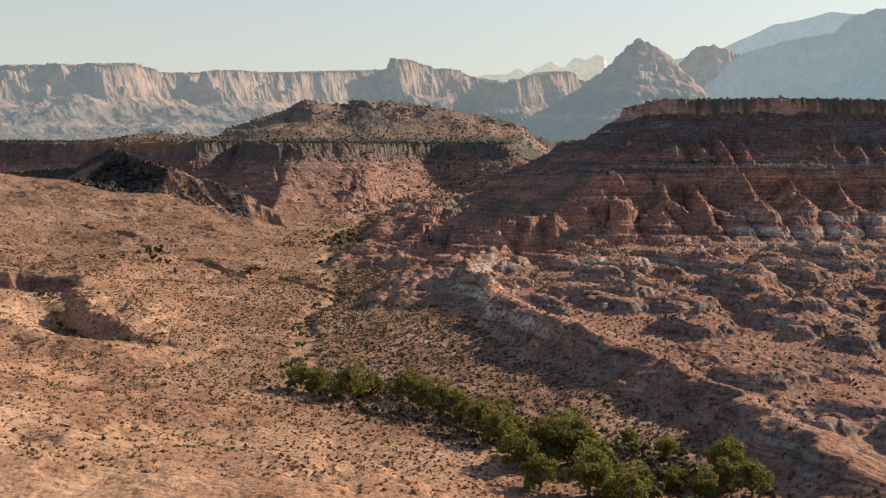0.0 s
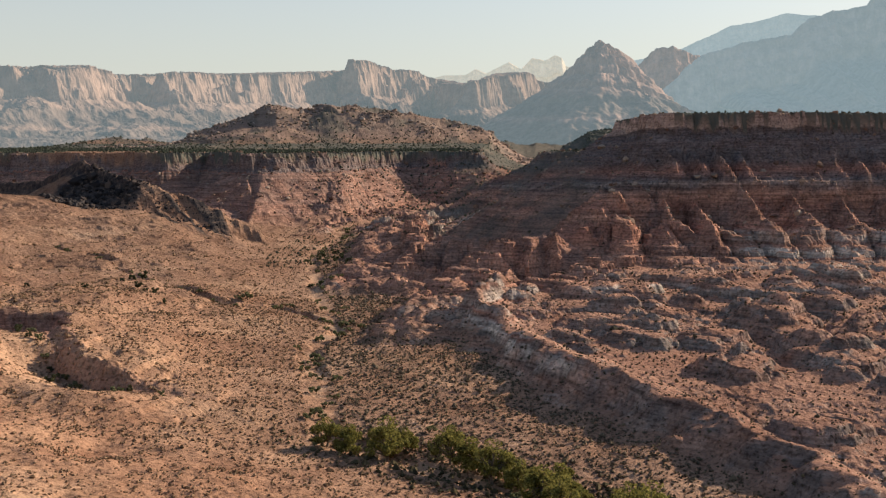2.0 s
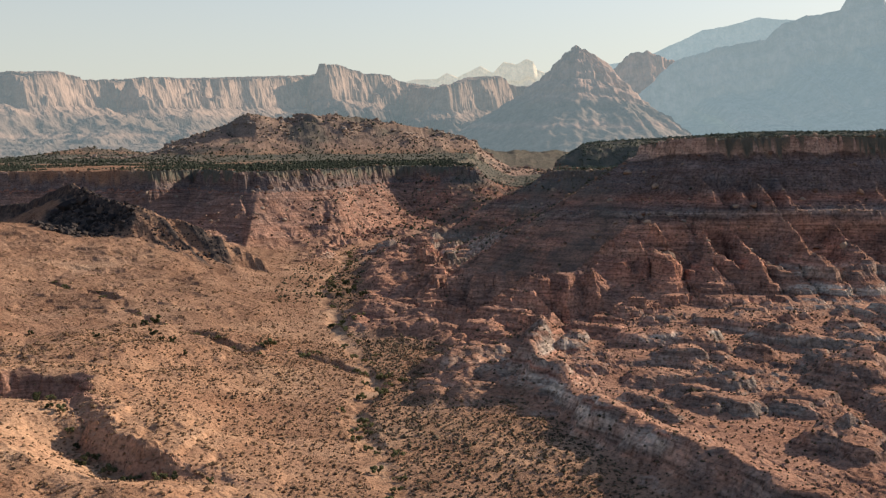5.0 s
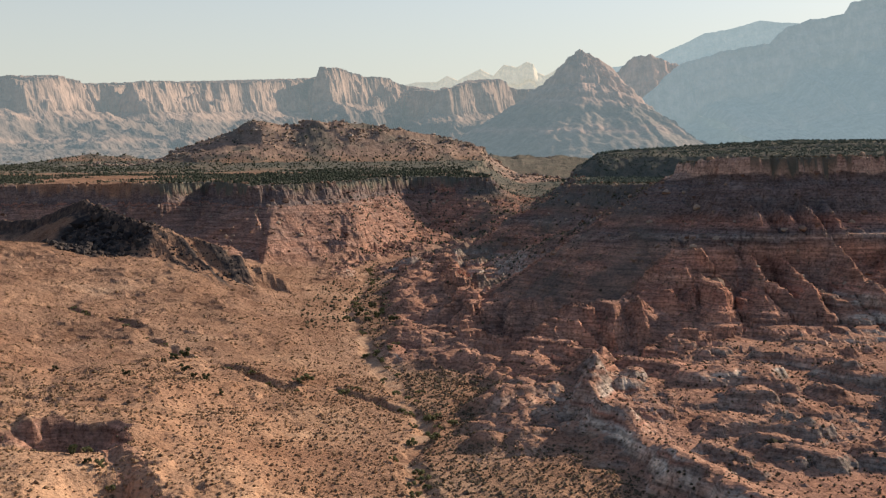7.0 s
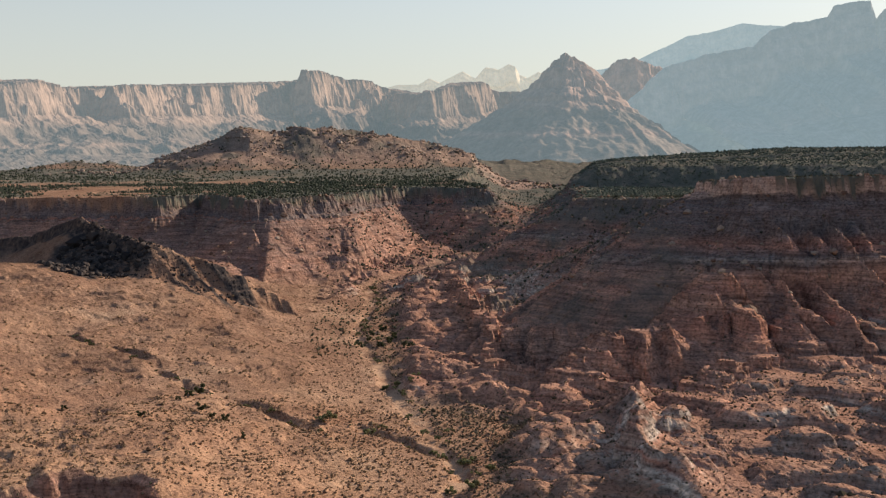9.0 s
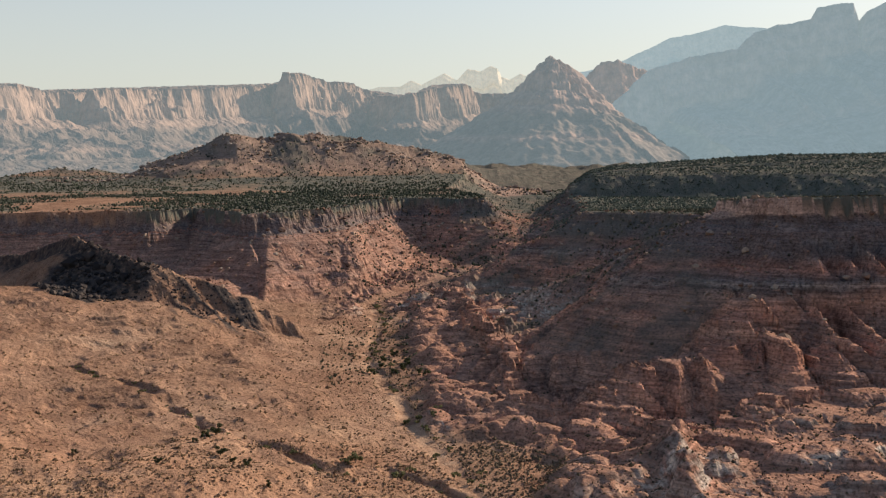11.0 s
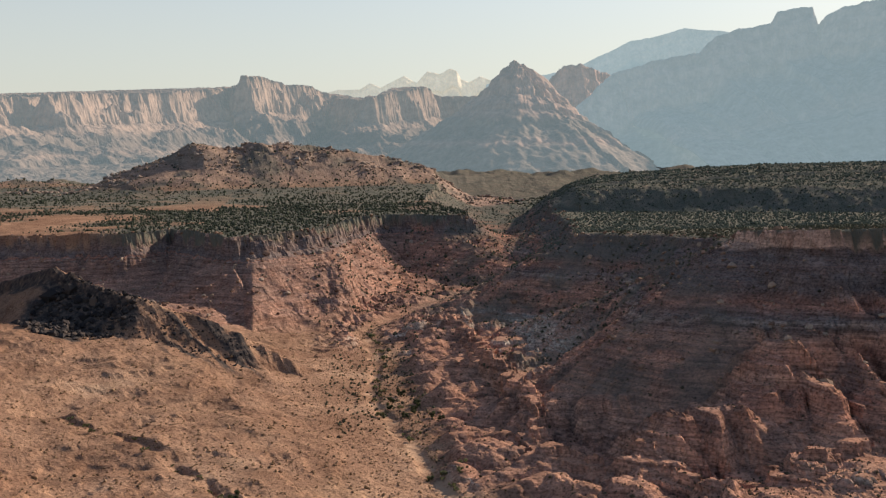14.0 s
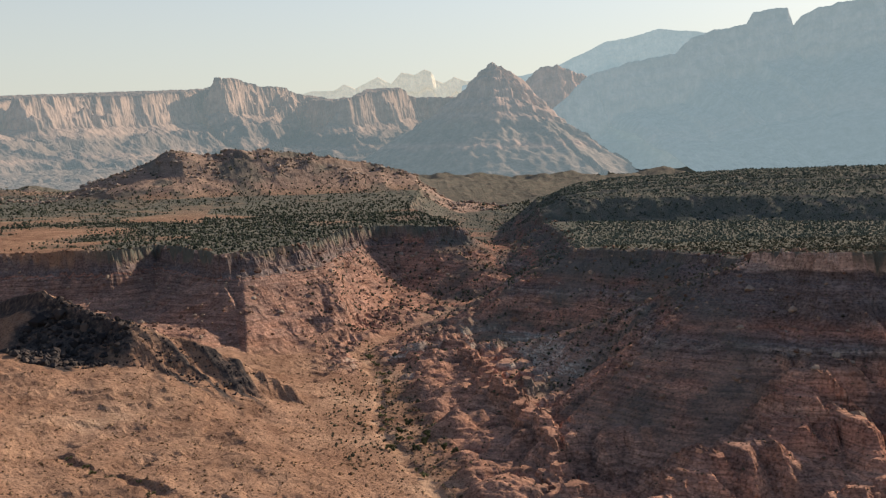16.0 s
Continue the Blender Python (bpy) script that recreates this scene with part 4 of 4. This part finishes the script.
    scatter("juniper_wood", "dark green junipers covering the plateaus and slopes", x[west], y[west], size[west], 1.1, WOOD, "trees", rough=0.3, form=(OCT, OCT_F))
    scatter("mesa_junipers", "junipers covering the eastern mesa, paled to grey-green for haze", x[east], y[east], size[east] * 0.9, 1.0, MESA_WOOD, "trees", rough=0.3, form=(OCT, OCT_F))
    # pale outcrops on the rounded hill
    x, y = wedge(24000, 1180, 1560, -22, 14)
    dh = along(HILL, x, y)[0]
    keep = rng.uniform(0, 1, len(x)) < np.where(dh < 75, 0.75, 0.0) * smooth(-0.1, 0.3, fbm(x, y, 40, 3, 316))
    x, y = x[keep], y[keep]
    scatter("pale_outcrops", "pale tan sandstone blocks over the rounded hill", x, y, rng.gamma(2.2, 0.40, len(x)) + 0.4, 0.7, OUTCROP, "rocks", sink=0.4, rough=0.4)
    # fallen stones below the cliffs
    x, y = wedge(26000, 180, 860, -26, 36)
    dm, dl = along(MESA_RIM, x, y)[0], along(LEFT_RIM, x, y)[0]
    inm, inl = inside(MESA_RIM, x, y), inside(LEFT_RIM, x, y)
    d = np.where((~inm) & (dm < 60), 0.22, 0.0)
    d = np.where((~inl) & (dl < 70) & (y > 580), 0.5, d)
    d = np.where((inm & (dm < 5)) | (inl & (dl < 6)), 0.9, d)
    keep = rng.uniform(0, 1, len(x)) < d
    x, y = x[keep], y[keep]
    size = rng.gamma(2.0, 0.2, len(x)) + 0.15
    scatter("fallen_stones", "angular brown sandstone blocks on the talus", x, y, size, 0.8, STONE, "rocks", sink=0.45, rough=0.42)
    n = 620
    a, r = rng.uniform(0, 6.283, n), 24 * np.sqrt(rng.uniform(0, 1, n))
    x, y = -163 + r * np.cos(a), 548 + r * np.sin(a) * 1.2
    size = rng.gamma(2.2, 0.24, n) + 0.2
    f = rng.uniform(0, 1, 320)
    down = rng.uniform(0, 24, 320)
    x = np.concatenate([x, -150 + 62 * f - 0.35 * down])
    y = np.concatenate([y, 556 - 32 * f - 0.9 * down])
    size = np.concatenate([size, rng.gamma(2.0, 0.11, 320) + 0.1])
    scatter("basalt_blocks", "black basalt boulders strewn over the dark hill", x, y, size, 0.85, LAVA, "rocks", sink=0.4, rough=0.42)


sow()


# ---- trees along the wash ----
def limb(bm, a, b, ra, rb, sides=6):
    a, b = Vector(a), Vector(b)
    q = (b - a).to_track_quat("Z", "Y")
    ring = []
    for p, rr in ((a, ra), (b, rb)):
        ring.append([bm.verts.new(p + q @ Vector((rr * math.cos(k * 6.2832 / sides), rr * math.sin(k * 6.2832 / sides), 0))) for k in range(sides)])
    for k in range(sides):
        bm.faces.new((ring[0][k], ring[0][(k + 1) % sides], ring[1][(k + 1) % sides], ring[1][k]))


def wood_mesh(name, height, lobes, rnd):
    bm = bmesh.new()
    fork = Vector((rnd.uniform(-0.3, 0.3), rnd.uniform(-0.3, 0.3), height * 0.16))
    limb(bm, (0, 0, -0.4), fork, height * 0.042, height * 0.03, 8)
    for c in lobes:
        mid = fork.lerp(Vector(c), 0.55) + Vector((rnd.uniform(-0.3, 0.3), rnd.uniform(-0.3, 0.3), 0.2))
        limb(bm, fork, mid, height * 0.022, height * 0.013)
        limb(bm, mid, c, height * 0.013, height * 0.004)
        for _ in range(3):
            limb(bm, mid, Vector(c) + Vector([rnd.uniform(-1, 1) * height * 0.12 for _ in range(3)]), height * 0.008, height * 0.002, 4)
    me = bpy.data.meshes.new(name)
    bm.to_mesh(me)
    bm.free()
    me.materials.append(BARK)
    return me


def leaf_mesh(name, lobes, radii, count, leaf, mat, seed):
    """Many small leaf sprays round the lobes of a crown, thinner towards the middle."""
    g = np.random.default_rng(seed)
    pick = g.integers(0, len(lobes), count)
    d = g.normal(0, 1, (count, 3))
    d /= np.linalg.norm(d, axis=1, keepdims=True)
    r = np.asarray(radii)[pick][:, None] * g.uniform(0.35, 1.0, (count, 1)) ** 0.45 * (1 + 0.25 * g.normal(0, 1, (count, 1)) * (g.uniform(0, 1, (count, 1)) < 0.3))
    p = np.asarray(lobes)[pick] + d * r * np.array([1, 1, 0.8])
    p[:, 2] = np.maximum(p[:, 2], 0.25)
    nrm = d + g.normal(0, 0.7, (count, 3))
    nrm /= np.linalg.norm(nrm, axis=1, keepdims=True)
    t1 = np.cross(nrm, g.normal(0, 1, (count, 3)))
    t1 /= np.linalg.norm(t1, axis=1, keepdims=True)
    t2 = np.cross(nrm, t1)
    s = leaf * g.uniform(0.6, 1.4, (count, 1))
    quad = np.stack([p - t1 * s, p - t2 * s * 0.7 + nrm * s * 0.2, p + t1 * s, p + t2 * s * 0.7 + nrm * s * 0.2], 1)
    return mesh_of(name, quad.reshape(-1, 3), np.arange(count * 4).reshape(-1, 4), mat, shade=False)


def grown(name, label, category, group, height, spread, n_lobes, leaves, leaf, mat, seed, bush=False):
    rnd = random.Random(seed)
    root = tagged(new(name), label, category, group)
    lobes, radii = [], []
    for k in range(n_lobes):
        a, q = rnd.uniform(0, 6.283), math.sqrt(rnd.random())
        h = rnd.uniform(0.22, 0.75) if bush else rnd.uniform(0.26, 0.82)
        lobes.append((math.cos(a) * q * spread, math.sin(a) * q * spread, height * h * (1 - 0.25 * q)))
        radii.append(height * rnd.uniform(0.10, 0.19))
    if not bush:
        lobes.append((0, 0, height * 0.80))
        radii.append(height * 0.2)
    part("trunk" if not bush else "stems", wood_mesh("trunk", height, lobes, rnd), root, "grey furrowed bark" if not bush else "")
    part("crown", leaf_mesh("crown", lobes, radii, leaves, leaf, mat, seed), root)
    return root


def stand(kinds, places, seed):
    """Plants the kinds at the places, each turned and scaled its own way."""
    rnd = random.Random(seed)
    fresh = list(kinds)
    for k, (x, y, s) in enumerate(places):
        m = pose(x, y, land_at(x, y) - 0.05, 0, 0, rnd.uniform(0, 360)) @ Matrix.Scale(s * rnd.uniform(0.9, 1.1), 4)
        src = kinds[k % len(kinds)]
        if src in fresh:
            fresh.remove(src)
            src.matrix_basis = m
        else:
            copied = copy_thing(src, m)
            copied.matrix_basis = m


cottons = [grown("cottonwood_tree", "green and yellowing cottonwood tree beside the dry wash", "tree", "trees along the wash", h, sp, nl, 3200, 0.19, COTTON, 400 + k)
           for k, (h, sp, nl) in enumerate([(7.2, 2.7, 19), (6.2, 2.8, 17), (7.8, 3.0, 22), (5.4, 2.3, 16)])]
stand(cottons, [(-26, 193, 0.7), (-22, 190, 0.8), (-16, 187, 1.0), (-13, 190, 0.75), (-6, 182, 0.9), (-3, 178, 1.0), (0, 174, 1.0), (4, 171, 0.9), (6, 163, 0.95), (9, 166, 0.85), (8, 157, 0.9), (11, 160, 0.85),
                (10, 143, 0.85), (14, 147, 1.05), (18, 148, 1.15), (20, 145, 1.0), (16, 152, 0.9), (12, 134, 0.8), (18, 132, 0.95), (22, 133, 0.8), (38, 142, 0.85), (36, 137, 0.8), (33, 134, 0.75), (30, 138, 0.7), (39, 134, 0.7), (25, 137, 0.7), (22, 126, 0.9), (27, 156, 0.55), (31, 149, 0.6)], 5)
willows = [grown("willow_bush", "grey-green willow bush in the stream bed", "bush", "bushes along the wash", h, sp, 6, 700, 0.16, WILLOW, 450 + k, True) for k, (h, sp) in enumerate([(2.4, 1.2), (1.8, 1.1)])]
stand(willows, [(-28, 193, 0.8), (-2, 162, 0.9), (-30, 214, 1.1), (-28, 222, 0.9), (-31, 232, 1.0), (-27, 240, 1.2), (-33, 248, 0.9), (-36, 262, 1.0), (-34, 268, 1.1), (-39, 276, 1.0), (-30, 292, 1.3), (-28, 300, 1.0),
                (-30, 308, 1.2), (-34, 316, 1.1), (25, 152, 1.0), (29, 144, 1.1), (33, 150, 0.9), (23, 140, 0.9), (-50, 335, 1.3), (-47, 339, 1.0), (-60, 343, 1.5), (-63, 341, 1.0), (-9, 199, 0.9), (-40, 352, 1.2), (27, 146, 1.3), (24, 147, 1.2), (30, 141, 1.3), (33, 144, 1.2), (27, 133, 1.4), (31, 130, 1.3), (21, 137, 1.2), (35, 130, 1.4), (28, 151, 1.1), (16, 140, 1.1), (9, 150, 1.0), (3, 165, 1.0),
                (-99, 265, 1.0), (-94, 255, 1.2), (-91, 250, 0.9), (-84, 239, 1.2), (-79, 233, 1.1), (-74, 228, 1.0), (-69, 225, 1.2), (-104, 271, 1.0), (-110, 272, 1.1), (-60, 222, 0.9)], 6)
brush = random.Random(11)
line = [p for p in STREAM if 200 <= p[1] <= 620]
more = []
for (ax, ay), (bx, by) in zip(line[:-1], line[1:]):
    for k in range(max(1, int(math.dist((ax, ay), (bx, by)) / 6.5))):
        f = brush.random()
        more.append((ax + (bx - ax) * f + brush.gauss(2.0, 2.2), ay + (by - ay) * f, brush.uniform(0.55, 1.25)))
rill = random.Random(12)
for (ax, ay), (bx, by) in zip(RILL[:-1], RILL[1:]):
    for k in range(max(1, int(math.dist((ax, ay), (bx, by)) / 5.0))):
        f = rill.random()
        more.append((ax + (bx - ax) * f + rill.gauss(0, 1.2), ay + (by - ay) * f + rill.gauss(0, 1.2), rill.uniform(0.4, 0.9)))
stand([tagged(copy_thing(w, w.matrix_basis), group="bushes along the wash") for w in willows], more, 9)
junipers = [grown("juniper", "dark green rounded juniper on the slope", "tree", "junipers on the flats", h, sp, 6, 900, 0.15, JUNIPER, 470 + k, True) for k, (h, sp) in enumerate([(3.0, 1.1), (2.4, 1.0)])]
stand(junipers, [(-92, 339, 1.1), (-89, 335, 1.0), (-85, 331, 0.9), (-97, 352, 1.1), (-95, 357, 1.3), (-99, 348, 0.8), (-105, 330, 0.7), (-127, 346, 0.8), (-100, 262, 0.9), (-96, 256, 0.8), (-84, 232, 0.9), (-76, 226, 1.0),
                 (-66, 222, 0.8), (-88, 246, 0.8), (-80, 318, 0.7), (-45, 385, 1.0), (-40, 455, 1.4), (-44, 450, 1.3), (-38, 462, 1.3), (-46, 470, 1.5), (-42, 478, 1.3), (-36, 447, 1.2), (-48, 462, 1.1), (-34, 436, 1.0)], 7)
bare = [grown("bare_bush", "leafless grey-brown bush beside the trees", "bush", "bare bushes", 2.6, 1.3, 6, 420, 0.10, TWIG, 490, True)]
stand(bare, [(21, 153, 1.0), (23, 149, 0.9), (-10, 204, 0.9), (19, 140, 0.8)], 8)


# ---- single boulders ----
def boulder_mesh(seed, size):
    g = random.Random(seed)
    bm = bmesh.new()
    bmesh.ops.create_icosphere(bm, subdivisions=2, radius=size)
    cuts = [(Vector((g.gauss(0, 1), g.gauss(0, 1), g.gauss(0, 1))).normalized(), g.uniform(0.45, 0.8) * size) for _ in range(9)]
    for v in bm.verts:
        for n, d in cuts:
            over = v.co.dot(n) - d
            if over > 0:
                v.co -= n * over
        v.co *= 1 + g.uniform(-0.04, 0.04)
        v.co.z *= 0.8
    me = bpy.data.meshes.new("boulder")
    bm.to_mesh(me)
    bm.free()
    me.materials.append(STONE)
    return me


def boulders(count, seed):
    g = random.Random(seed)
    shapes = [boulder_mesh(seed + k, 1.0) for k in range(5)]
    rim = [p for p in MESA_RIM if p[0] < 300 and p[1] < 700]
    wall = [p for p in LEFT_RIM if -220 < p[0] < 60 and p[1] < 900]
    for k in range(count):
        line = rim if k % 2 else wall
        i = g.randrange(len(line) - 1)
        f = g.random()
        x, y = line[i][0] + (line[i + 1][0] - line[i][0]) * f, line[i][1] + (line[i + 1][1] - line[i][1]) * f
        x, y = x - g.uniform(-6, 26), y - g.uniform(10, 58)
        if inside(MESA_RIM, np.array([x]), np.array([y]))[0] or inside(LEFT_RIM, np.array([x]), np.array([y]))[0]:
            continue
        size = g.uniform(0.7, 1.9)
        ob = tagged(new("boulder", shapes[k % 5]), "angular brown sandstone boulder fallen from the cliff", "rock", "fallen boulders")
        ob.matrix_basis = pose(x, y, land_at(x, y) + 0.22 * size, g.uniform(-20, 20), g.uniform(-20, 20), g.uniform(0, 360)) @ Matrix.Scale(size, 4)


boulders(90, 77)
